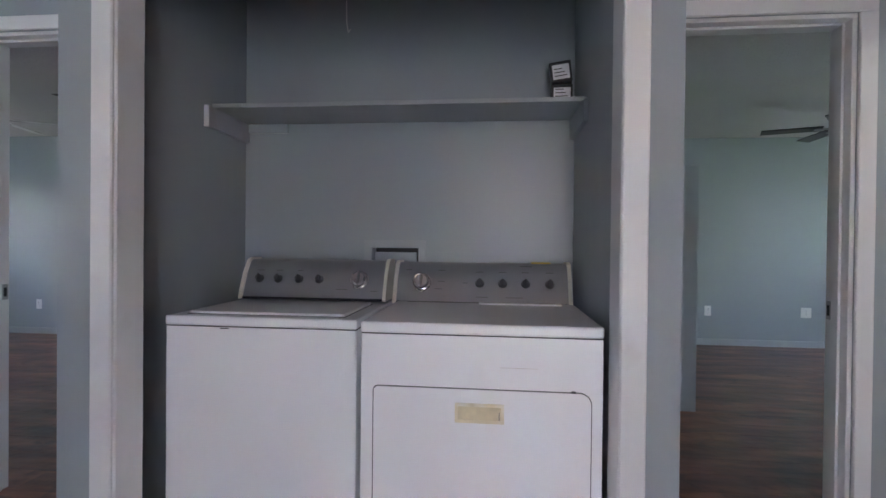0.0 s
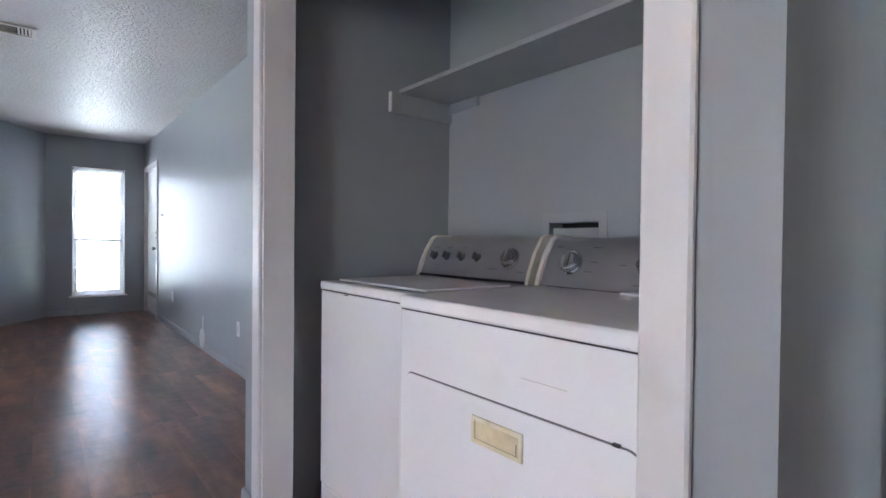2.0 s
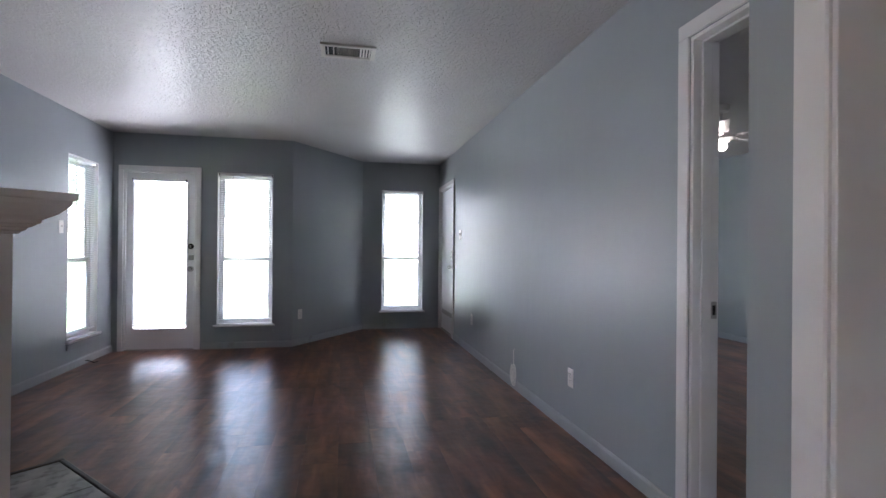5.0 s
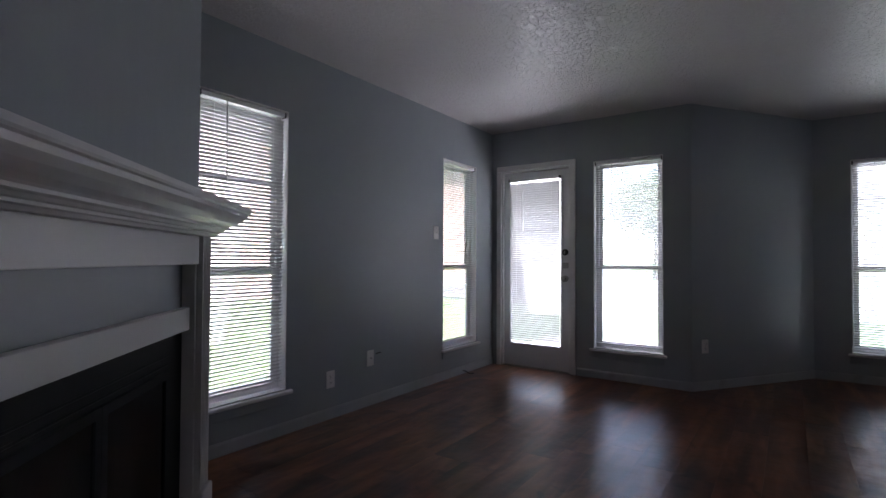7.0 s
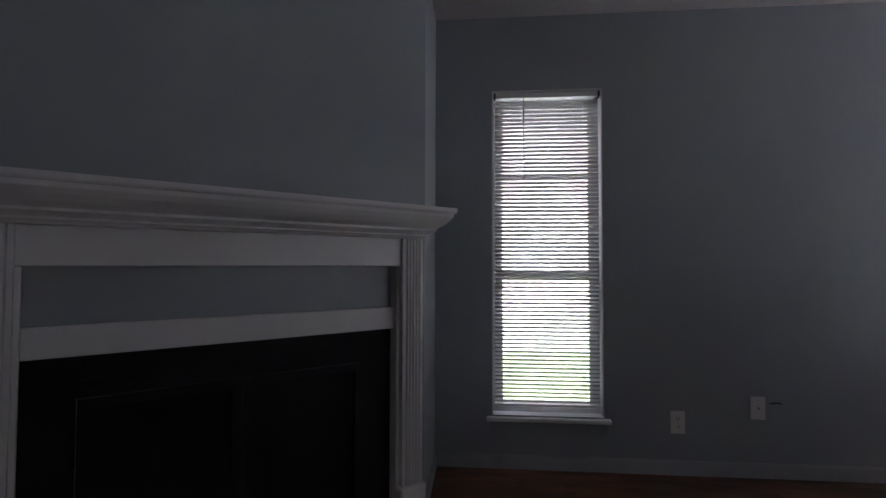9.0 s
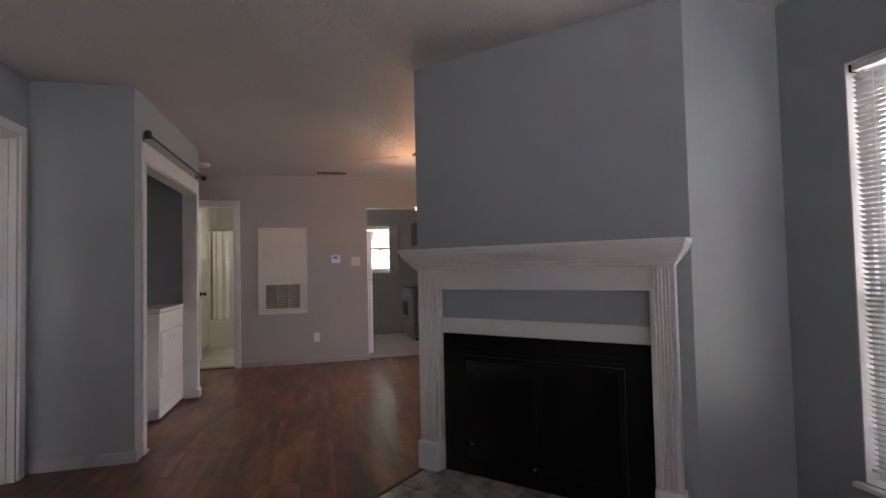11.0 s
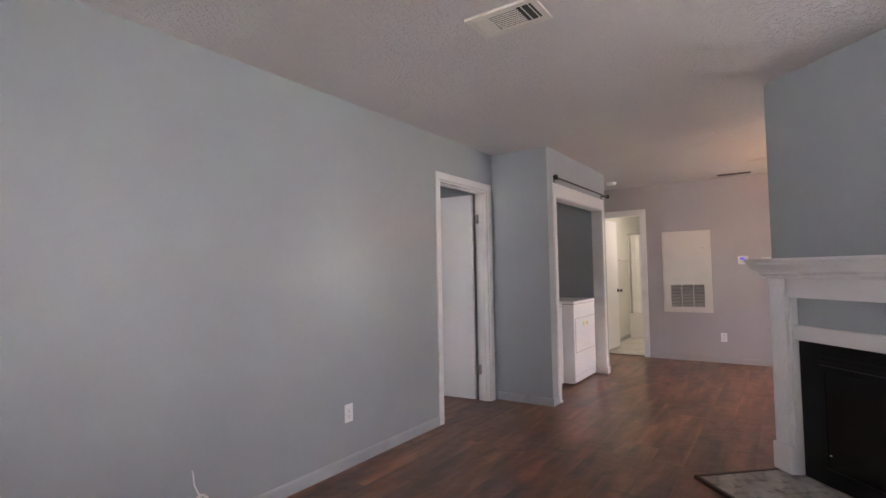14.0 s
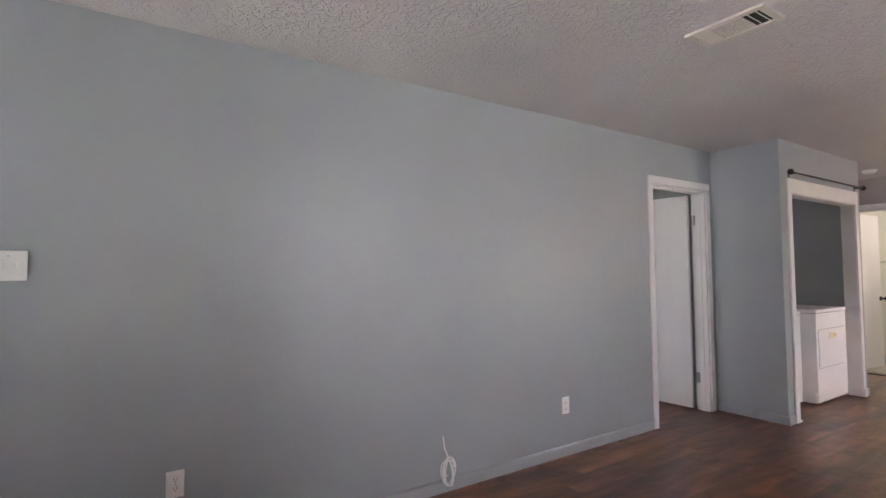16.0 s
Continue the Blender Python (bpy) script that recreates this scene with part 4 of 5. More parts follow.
part("scuff", block((0.10, Y0 + 0.0052, 0.775), (0.21, Y0 + 0.0060, 0.776)), GRILLE, dr, "faint grey scratch")
part("lint_slot", block((-0.27, 1.955, 0.9022), (0.30, 1.972, 0.9035)), BLACK, dr)
part("lint_lid", block((0.02, 1.90, 0.9023), (0.34, 1.952, 0.910), 0.004), ENAMEL, dr, "raised lint-screen lid")
console(dr, -0.338, 0.392, 0.8925, (0.02, 0.114, 0.207, 0.305), -0.222,
        [(-0.28, 0.135, 0.025), (-0.14, 0.135, 0.03), (-0.14, 0.09, 0.03), (-0.15, 0.06, 0.03), (0.02, 0.13, 0.03), (0.114, 0.13, 0.03), (0.207, 0.13, 0.03),
         (0.305, 0.13, 0.03), (0.03, 0.03, 0.05), (0.16, 0.03, 0.07), (-0.04, 0.085, 0.02), (0.21, 0.155, 0.05)])

sh = thing("wall_shelf", "grey-painted closet shelf on side cleats above the machines", "shelf")
part("board", block((-1.110, 1.945, 1.700), (0.425, 2.243, 1.718), 0.002, seg=1), BASE, sh)
for x0, x1 in ((-1.114, -1.094), (0.409, 0.429)):
    part("cleat", block((x0, 1.90, 1.612), (x1, 2.243, 1.699), 0.003), WALL if x0 > 0 else BASE, sh, "painted wooden cleat")
part("cleat_end", block((-1.1142, 1.893, 1.611), (-1.0935, 1.8995, 1.7), 0.002, seg=1), TRIM, sh, "bare white cleat end")
part("back_cleat", block((-1.093, 2.225, 1.655), (-0.9, 2.244, 1.699), 0.002, seg=1), WALL, sh)

for z, tilt, w, h, lab in ((1.7185, 0, 0.085, 0.075, "small black box with a white printed card"), (1.7975, 7, 0.085, 0.085, "small black box with white card, stacked askew")):
    bx = thing("small_box", lab, "box", "boxes on the shelf", pose(0.303, 2.03, z, 0, -tilt if tilt else 0, -4))
    part("box_body", block((0, 0, 0), (w, 0.06, h), 0.003), BLACK, bx)
    part("card", block((0.009, -0.0012, 0.012), (w - 0.009, -0.0003, h - 0.014)), CARD, bx, "white card")
    for k in range(3):
        part("print_bar", block((0.016, -0.0018, 0.024 + k * 0.014), (w - 0.02 - k * 0.008, -0.0013, 0.028 + k * 0.014)), GROUT, bx)

ub = thing("washer_supply_box", "white recessed water supply box in the closet wall", "utility box")
part("flange", ring(-0.527, -0.237, 0.955, 1.155, 0.034, 2.2385, 2.2445), BASE, ub)
part("recess", block((-0.49, 2.32, 0.99), (-0.265, 2.335, 1.118)), HOLE, ub)
part("lower_panel", block((-0.478, 2.246, 0.99), (-0.282, 2.262, 1.098), 0.004), BASE, ub)
part("valve", rod((-0.36, 2.244, 1.05), (-0.36, 2.30, 1.05), 0.012), BRASS, ub)

cr = thing("curtain_rod", "thin black curtain rod with ball finials over the closet", "curtain rod")
part("pole", rod((-1.13, 1.262, 2.118), (0.49, 1.262, 2.118), 0.008), BRONZE, cr)
for x in (-1.147, 0.507):
    part("finial", lathe([(0, -0.026), (0.014, -0.022), (0.024, -0.008), (0.026, 0.004), (0.02, 0.018), (0.009, 0.026), (0, 0.027)], pose(x, 1.262, 2.118, 0, 90, 0), 16), BRONZE, cr, "", True)
for x in (-1.05, 0.44):
    part("bracket", rod((x, 1.262, 2.115), (x, 1.3175, 2.115), 0.006), BRONZE, cr)
    part("bracket_plate", block((x - 0.012, 1.314, 2.085), (x + 0.012, 1.3178, 2.145), 0.001, seg=1), BRONZE, cr)
lw = thing("hanging_wire", "thin pale wire hook hanging from the closet ceiling", "wire")
part("wire", tube([(-0.55, 2.0, 2.404), (-0.55, 2.0, 2.2), (-0.548, 2.0, 2.06), (-0.54, 2.0, 2.02), (-0.53, 2.0, 2.035)], 0.002), COAX, lw)


# ---- plates, grilles and small fittings ----
def plate(name, m, label, kind, mat=None, w=0.072, h=0.116):
    """A wall plate; local x along the wall, the room lies towards -y, z from the plate's centre."""
    mat = mat or PLATE
    p = thing(name, label, "outlet" if "outlet" in name else "switch", m=m)
    part("cover", block((-w / 2, -0.006, -h / 2), (w / 2, -0.0005, h / 2), 0.003), mat, p)
    if kind == "outlet":
        for z in (-0.02, 0.02):
            f = part("socket", lathe([(0, 0), (0.016, 0), (0.0155, 0.0025), (0, 0.0026)], pose(0, -0.006, z, 90, 0, 0), 16), mat, p)
            for x in (-0.006, 0.006):
                part("slot", block((x - 0.0012, -0.0093, z - 0.002), (x + 0.0012, -0.0087, z + 0.007)), HOLE, f)
            part("slot", block((-0.002, -0.0093, z - 0.010), (0.002, -0.0087, z - 0.006)), HOLE, f)
    elif kind == "coax":
        part("jack", rod((0, -0.006, 0), (0, -0.018, 0), 0.005), STEEL, p)
    else:
        n = 1 if w < 0.1 else 2
        for i in range(n):
            x = (i - (n - 1) / 2) * 0.046
            part("toggle", block((x - 0.0045, -0.018, -0.004), (x + 0.0045, -0.006, 0.014), 0.002), mat, p)
    part("screw", rod((0, -0.006, h / 2 - 0.02), (0, -0.0068, h / 2 - 0.02), 0.003, seg=8), STEEL, p) if kind != "outlet" else part("screw", rod((0, -0.006, 0), (0, -0.0072, 0), 0.003, seg=8), STEEL, p)
    return p


plate("wall_outlet", pose(-3.23, 1.90, 0.349), "white duplex outlet low on the long wall", "outlet")
plate("wall_outlet", pose(-5.667, 1.90, 0.381), "white duplex outlet low on the entry side wall", "outlet")
plate("light_switch", pose(-6.245, 1.90, 1.334), "white double switch beside the entry door", "switch", w=0.115)
plate("wall_outlet", pose(-4.148, -1.975, 0.267, 0, 0, 180), "white duplex outlet below the window wall", "outlet")
plate("cable_outlet", pose(-4.538, -1.975, 0.350, 0, 0, 180), "white cable plate with a cut lead", "coax")
cl = thing("cut_cable", "short black lead poking from the wall plate", "cable")
part("lead", tube([(-4.60, -1.974, 0.372), (-4.605, -1.963, 0.376), (-4.625, -1.958, 0.38), (-4.645, -1.962, 0.376)], 0.004), BLACK, cl)
cs = thing("cable_stub", "short dark cable end lying at the baseboard", "cable")
part("lead", tube([(-5.80, -1.961, 0.03), (-5.805, -1.945, 0.034), (-5.815, -1.925, 0.022), (-5.83, -1.90, 0.006), (-5.87, -1.885, 0.006)], 0.005), BLACK, cs)
plate("light_switch", pose(-5.367, -1.975, 1.321, 0, 0, 180), "white switch beside the corner window", "switch")
plate("wall_outlet", pose(-6.50, 0.0, 0.366, 0, 0, 144.5), "white duplex outlet on the slanting wall", "outlet")
plate("wall_outlet", pose(1.84, 0.208, 0.33, 0, 0, -90), "white duplex outlet on the hall wall", "outlet")
plate("light_switch", pose(1.84, -0.297, 1.293, 0, 0, -90), "almond double switch beside the kitchen doorway", "switch", ALMOND, w=0.115)
plate("wall_outlet", pose(-5.45, 5.5, 0.36), "white duplex outlet on the bedroom wall", "outlet")
plate("wall_outlet", pose(2.55, 6.05, 0.4), "white duplex outlet on the second bedroom wall", "outlet")
plate("wall_outlet", pose(3.62, 6.05, 0.4), "white outlet plate on the second bedroom wall", "outlet", w=0.115)
po = plate("wall_outlet", pose(0.57, 1.62, 0.40, 0, 0, 90), "white duplex outlet beside the laundry closet", "outlet")
pl = thing("plug_in_adapter", "white plug-in adapter in the hall outlet", "adapter", m=pose(0.57, 1.62, 0.40, 0, 0, 90))
part("adapter_body", block((-0.034, -0.052, -0.02), (0.034, -0.0095, 0.03), 0.006), PLATE, pl)
part("adapter_cap", block((-0.028, -0.078, -0.045), (0.028, -0.0095, -0.021), 0.008), PLATE, pl)
th = thing("thermostat", "white wall thermostat with a lit blue display", "thermostat", m=pose(1.84, -0.044, 1.325, 0, 0, -90))
part("housing", block((-0.058, -0.026, -0.052), (0.058, -0.0005, 0.052), 0.006), PLATE, th)
part("display", block((-0.032, -0.0275, 0.004), (0.018, -0.0262, 0.034)), LCD, th, "glowing blue display")

# return-air panel on the hall wall
ra = thing("return_air_panel", "cream access panel with a louvred return-air grille", "air return", m=pose(1.84, 0.615, 0, 0, 0, -90))
part("frame", ring(-0.297, 0.297, 0.643, 1.735, 0.022, -0.02, -0.0005), GRILLE, ra)
part("door", panel_with_holes(-0.274, 0.274, 0.666, 1.712, [(-0.205, -0.075, 0.715, 1.012), (-0.062, 0.068, 0.715, 1.012), (0.081, 0.205, 0.715, 1.012)], 0.012), GRILLE, ra, at=pose(0, -0.014, 0))
# dark sheet paints the shade behind the louvres
part("louvre_backing_shade", block((-0.21, -0.0016, 0.71), (0.21, -0.0006, 1.017)), LOUVRE, ra)
lv = mesh("louvre", block((0, -0.006, -0.001), (0.124, 0.006, 0.001)), GRILLE)
for x in (-0.202, -0.059, 0.081):
    for i in range(15):
        o = new("louvre", lv)
        o.parent = ra
        o.matrix_basis = pose(x, -0.0085, 0.727 + i * 0.0193, 40, 0, 0)
part("latch", rod((0.2, -0.014, 1.5), (0.2, -0.022, 1.5), 0.01), STEEL, ra)


def ceiling_vent(x0, x1, y0, y1, label, sections):
    v = thing("ceiling_vent", label, "air vent")
    cuts = [y0 + 0.028 + (y1 - y0 - 0.056) * s for s in sections]
    bmv = bmesh.new()
    fw, z0, z1 = (0.028, H - 0.012, H - 0.0005) if len(sections) > 2 else (0.014, H - 0.004, H - 0.0005)
    for lo, hi in (((x0, y0, z0), (x0 + fw, y1, z1)), ((x1 - fw, y0, z0), (x1, y1, z1)), ((x0 + fw, y0, z0), (x1 - fw, y0 + fw, z1)), ((x0 + fw, y1 - fw, z0), (x1 - fw, y1, z1))):
        block(lo, hi, 0, bmv)
    part("frame", bmv, GRILLE if len(sections) > 2 else LOUVRE, v)
    # flat dark sheet in place of an opening: shade behind the slats as colour
    part("vent_shade", block((x0 + 0.01, y0 + 0.01, H - 0.0022), (x1 - 0.01, y1 - 0.01, H - 0.0008)), HOLE, v)
    for i in range(len(cuts) - 1):
        a, b = cuts[i], cuts[i + 1]
        if i % 2 == 0 and len(cuts) > 2:
            n = max(2, int((b - a) / (0.03 if i == 0 else 0.016)))
            for k in range(n):
                y = a + (k + 0.5) * (b - a) / n
                part("slat", block((x0 + 0.029, -0.0035 if i == 0 else -0.0065, -0.0009), (x1 - 0.029, 0.0035 if i == 0 else 0.0065, 0.0009)), GRILLE, v, at=pose(0, y, H - 0.008, 20 if i == 0 else -35, 0, 0))
        else:
            n = max(2, int((x1 - x0 - 0.06) / (0.0165 if len(cuts) > 2 else 0.03)))
            for k in range(n):
                x = x0 + 0.03 + (k + 0.5) * (x1 - x0 - 0.06) / n
                part("slat", block((-0.0035, a + 0.003, -0.0007), (0.0035, b - 0.003, 0.0007)), GRILLE if len(cuts) > 2 else LOUVRE, v, at=pose(x, 0, H - (0.0085 if len(cuts) > 2 else 0.0036), 0, 20 if len(cuts) > 2 else 4, 0))
    return v


ceiling_vent(-3.672, -3.462, 0.346, 0.688, "off-white three-way ceiling air register", (0, 0.24, 0.74, 1))
ceiling_vent(1.54, 1.66, -0.18, 0.185, "narrow ceiling air register over the hall", (0, 1))
ceiling_vent(-3.75, -3.6, 3.9, 4.15, "narrow ceiling air register in the bedroom", (0, 1))
sd = thing("smoke_detector", "round white smoke detector on the hall ceiling", "smoke detector", m=pose(1.22, 1.405, H - 0.0005, 180, 0, 0))
part("base", lathe([(0, 0), (0.068, 0), (0.068, 0.012), (0, 0.012)]), PLATE, sd, "", True)
part("cover", lathe([(0.06, 0.0125), (0.058, 0.03), (0.045, 0.038), (0, 0.039)]), PLATE, sd, "", True)

cb = thing("coiled_coax_cable", "loop of white coaxial cable hanging at the baseboard", "cable")
pts = []
for i in range(150):
    k = i / 149
    a = k * math.pi * 2 * 5.2
    wide = 0.036 + 0.016 * math.sin(0.63 * a + 1.2)
    pts.append((-4.243 + wide * math.sin(a + 0.25 * math.sin(0.4 * a)) + 0.006 * math.sin(0.9 * a), 1.886 - 0.022 * k - 0.004 * math.cos(a * 0.5),
                0.122 + (0.078 + 0.010 * math.cos(0.71 * a)) * math.cos(a)))
pts = [(-4.268, 1.8985, 0.325), (-4.268, 1.889, 0.318), (-4.262, 1.888, 0.26)] + pts
part("loop", tube(pts, 0.0038, seg=6), COAX, cb)
part("tie", block((-4.28, 1.868, 0.10), (-4.255, 1.892, 0.108), 0.002), COAX, cb)
part("connector", rod((-4.24, 1.872, 0.06), (-4.238, 1.870, 0.035), 0.005), STEEL, cb)
pd = thing("pendant_lamp", "lit brass pendant lamp with a frosted glass bowl", "pendant lamp", m=pose(0.41, -0.945, 0))
part("canopy", lathe([(0, H - 0.0005), (0.13, H - 0.0005), (0.13, H - 0.012), (0.118, H - 0.022), (0, H - 0.024)]), BRASS, pd, "", True)
for y in (-0.075, 0.075):
    part("stem", rod((0, y, 1.83), (0, y, H - 0.02), 0.008), BRASS, pd)
part("reflector", lathe([(0.06, 1.845), (0.19, 1.822), (0.192, 1.817), (0.06, 1.836)]), BRASS, pd, "wide brass reflector ring", True)
part("bowl", lathe([(0.112, 1.818), (0.098, 1.798), (0.065, 1.782), (0, 1.775)]), FROST, pd, "glowing frosted glass bowl", True)


def ceiling_fan(m, label, light, turn=0, drop=0.22):
    f = thing("ceiling_fan", label, "ceiling fan", m=m)
    part("canopy", lathe([(0, -0.0005), (0.07, -0.0005), (0.06, -0.05), (0.013, -0.06), (0.013, -drop + 0.06)]), TRIM, f, "", True)
    part("motor", lathe([(0.02, 0.05 - drop), (0.09, 0.04 - drop), (0.1, -0.02 - drop), (0.06, -0.05 - drop), (0, -0.055 - drop)]), TRIM, f, "", True)
    for i in range(5):
        b = part("blade", block((0.14, -0.055, -0.004), (0.6, 0.055, 0.004), 0.003), TRIM if light else DARKCAB, f, at=pose(0, 0, -drop, 0, 0, turn + i * 72) @ pose(0, 0, 0, 9, 0, 0))
        part("blade_iron", block((0.09, -0.015, -0.011), (0.2, 0.015, -0.0045)), STEEL, b)
    part("light_globe", lathe([(0.03, -0.056 - drop), (0.042, -0.068 - drop), (0.046, -0.092 - drop), (0.03, -0.12 - drop), (0, -0.126 - drop)]), GLOBE if light else TRIM, f, "glass light globe", True)
    return f


ceiling_fan(pose(-4.08, 3.69, H), "white five-blade bedroom ceiling fan with lit globe", True, 32, 0.26)
ceiling_fan(pose(3.05, 4.6, H), "ceiling fan with thin dark blades in the second bedroom", False, 160)
cp = thing("closet_panel", "dark grey painted panel standing in the second bedroom", "panel")
part("panel", block((1.20, 3.55, 0.0), (1.47, 3.60, 1.70), 0.003), WALL, cp)

# thin rod tracing a faint line on the ceiling near the pendant
cd = thing("ceiling_line", "thin line along the ceiling towards the pendant", "cable")
part("cable", rod((0.50, -0.72, H - 0.0035), (0.82, -0.20, H - 0.0035), 0.003, seg=6), GRILLE, cd)
ys_ = thing("plastic_strip", "small flat yellow plastic piece lying on the dryer console", "clutter", m=pose(0.235, 2.083, 1.0577, 0, 0, 4))
part("strip", block((0, 0, 0), (0.08, 0.022, 0.007), 0.002, seg=1), YELLOW, ys_)


# ---- kitchen and bathroom seen through their doorways ----
bc = thing("base_cabinet", "black lower kitchen cabinet under a dark worktop", "cabinet")
part("carcass", block((1.98, -1.93, 0.09), (3.21, -1.345, 0.88)), DARKCAB, bc)
part("toe_kick", block((1.98, -1.93, 0.001), (3.21, -1.40, 0.089)), DARKCAB, bc)
for x0, x1 in ((1.985, 2.34), (2.35, 2.71), (2.72, 3.205)):
    d = part("door", block((x0, -1.344, 0.11), (x1, -1.325, 0.68), 0.004, seg=1), DARKCAB, bc)
    part("handle", rod((x1 - 0.05, -1.315, 0.5), (x1 - 0.05, -1.315, 0.62), 0.005), STEEL, d)
    part("drawer", block((x0, -1.344, 0.69), (x1, -1.325, 0.865), 0.004, seg=1), DARKCAB, bc)
ct = part("worktop", block((1.975, -1.96, 0.881), (3.215, -1.315, 0.918), 0.006), DARKCAB)
tagged(ct, "dark polished kitchen worktop on the base cabinets", "worktop")
uc = thing("wall_cabinet", "black upper kitchen cabinet hung on the wall", "cabinet", m=pose(0, 0, -0.09))
part("carcass", block((1.98, -1.97, 1.22), (3.21, -1.65, 2.08)), DARKCAB, uc)
for x0, x1 in ((1.985, 2.34), (2.35, 2.71), (2.72, 3.205)):
    d = part("door", block((x0, -1.6495, 1.23), (x1, -1.63, 2.07), 0.004, seg=1), DARKCAB, uc)
    part("handle", rod((x1 - 0.05, -1.62, 1.3), (x1 - 0.05, -1.62, 1.42), 0.005), STEEL, d)
ts = thing("tall_cabinet", "tall black cabinet beside the kitchen doorway", "cabinet")
part("side_panel", block((1.9625, -1.97, 0.001), (1.9745, -1.30, 2.10)), DARKCAB, ts)
sv = thing("kitchen_range", "stainless steel electric range with black glass cooktop", "stove", m=pose(0, 0.05, 0) @ Matrix.Diagonal((1, 1, 0.945, 1)))
part("body", block((3.225, -1.95, 0.05), (3.975, -1.33, 0.90), 0.006), STAINLESS, sv)
part("feet", block((3.24, -1.93, 0.001), (3.96, -1.40, 0.049)), BLACK, sv)
part("oven_door", block((3.235, -1.329, 0.29), (3.965, -1.295, 0.78), 0.008), STAINLESS, sv)
part("oven_window", block((3.34, -1.2945, 0.42), (3.86, -1.2925, 0.66), 0.001, seg=1), BLACK, sv)
part("oven_handle", rod((3.29, -1.255, 0.74), (3.91, -1.255, 0.74), 0.011), STAINLESS, sv)
part("drawer", block((3.235, -1.329, 0.07), (3.965, -1.30, 0.275), 0.008), STAINLESS, sv)
part("cooktop", block((3.225, -1.955, 0.901), (3.975, -1.305, 0.922), 0.006), BLACK, sv)
part("back_guard", block((3.225, -1.955, 0.923), (3.975, -1.89, 1.08), 0.008), STAINLESS, sv)
for i in range(4):
    part("knob", rod((3.34 + i * 0.06, -1.885, 1.0), (3.34 + i * 0.06, -1.868, 1.0), 0.018), BLACK, sv)
mw = thing("microwave_oven", "black over-the-range microwave with a chrome handle strip", "microwave", m=pose(0, 0.03, -0.09))
part("body", block((3.225, -1.97, 1.26), (3.975, -1.535, 1.66), 0.008), BLACK, mw)
part("oven_door", block((3.23, -1.5345, 1.275), (3.78, -1.505, 1.655), 0.005), BLACK, mw)
part("control_panel", block((3.785, -1.5345, 1.275), (3.97, -1.505, 1.655), 0.005), BLACK, mw)
part("handle", block((3.26, -1.504, 1.50), (3.76, -1.485, 1.525), 0.004), CHROME, mw, "chrome handle strip")
uc2 = thing("wall_cabinet", "black upper cabinet above the microwave", "cabinet", m=pose(0, 0.03, -0.09))
part("carcass", block((3.22, -1.97, 1.665), (4.2, -1.53, 2.08)), DARKCAB, uc2)
part("door", block((3.225, -1.5295, 1.67), (3.70, -1.51, 2.07), 0.004, seg=1), DARKCAB, uc2)
part("door", block((3.71, -1.5295, 1.67), (4.195, -1.51, 2.07), 0.004, seg=1), DARKCAB, uc2)
fr = thing("refrigerator", "white top-freezer refrigerator just inside the kitchen", "refrigerator")
part("cabinet", block((1.985, -0.475, 0.03), (2.72, 0.15, 1.70), 0.01), ENAMEL, fr)
part("base", block((2.0, -0.455, 0.001), (2.70, 0.13, 0.029)), BLACK, fr)
for z0, z1 in ((0.06, 1.03), (1.04, 1.695)):
    d = part("door", block((1.987, -0.53, z0), (2.718, -0.476, z1), 0.012), ENAMEL, fr)
    part("handle", block((2.66, -0.56, z0 + 0.2), (2.685, -0.531, min(z1, z0 + 0.6)), 0.006), ENAMEL, d)
cu = thing("window_curtain", "sheer grey curtain drawn aside at the kitchen window", "curtain")
bm = bmesh.new()
front, back = [], []
for i in range(41):
    y = -1.07 - i / 40 * 0.17
    x = 4.195 + 0.018 * math.sin(i * 1.15) + 0.004 * math.sin(i * 2.7)
    front.append((x, y))
    back.append((x + 0.003, y))
extrude(front + back[::-1], "z", 1.08, 1.96, bm)
part("drape", bm, CURTAIN, cu)
part("curtain_rod", rod((4.2, -0.5, 1.985), (4.2, -1.28, 1.985), 0.006), STEEL, cu)

# unseen glowing fixture, added to go with the kitchen's fill lamp
kl = thing("kitchen_fill_fixture", "unseen round ceiling light added to brighten the kitchen", "ceiling light", m=pose(2.9, -0.2, H - 0.0005, 180, 0, 0))
part("base", lathe([(0, 0), (0.15, 0), (0.15, 0.02), (0, 0.02)]), PLATE, kl, "", True)
part("diffuser", lathe([(0.14, 0.0205), (0.13, 0.05), (0.08, 0.075), (0, 0.08)]), LIT, kl, "", True)

tb = thing("bathtub", "white alcove bathtub with tall white surround", "bathtub")
part("apron", block((3.75, 0.41, 0.001), (3.80, 1.866, 0.41), 0.012), ACRYLIC, tb)
part("rim", ring(3.75, 4.515, 0.41, 1.866, 0.06, 0, 0.03), ACRYLIC, tb, at=Matrix(((1, 0, 0, 0), (0, 0, 1, 0), (0, 1, 0, 0.411), (0, 0, 0, 1))))
part("basin", block((3.81, 0.47, 0.12), (4.46, 1.81, 0.14), 0.005), ACRYLIC, tb)
part("surround", block((4.495, 0.41, 0.442), (4.515, 1.86, 1.82), 0.006), ACRYLIC, tb)
part("surround", block((3.80, 1.845, 0.442), (4.494, 1.866, 1.82), 0.006), ACRYLIC, tb)
part("surround", block((3.80, 0.405, 0.442), (4.494, 0.425, 1.82), 0.006), ACRYLIC, tb)
sr = thing("shower_rod", "white shower curtain rod across the tub", "shower rod")
part("pole", rod((3.79, 0.405, 1.862), (3.79, 1.866, 1.862), 0.012), CHROME, sr)
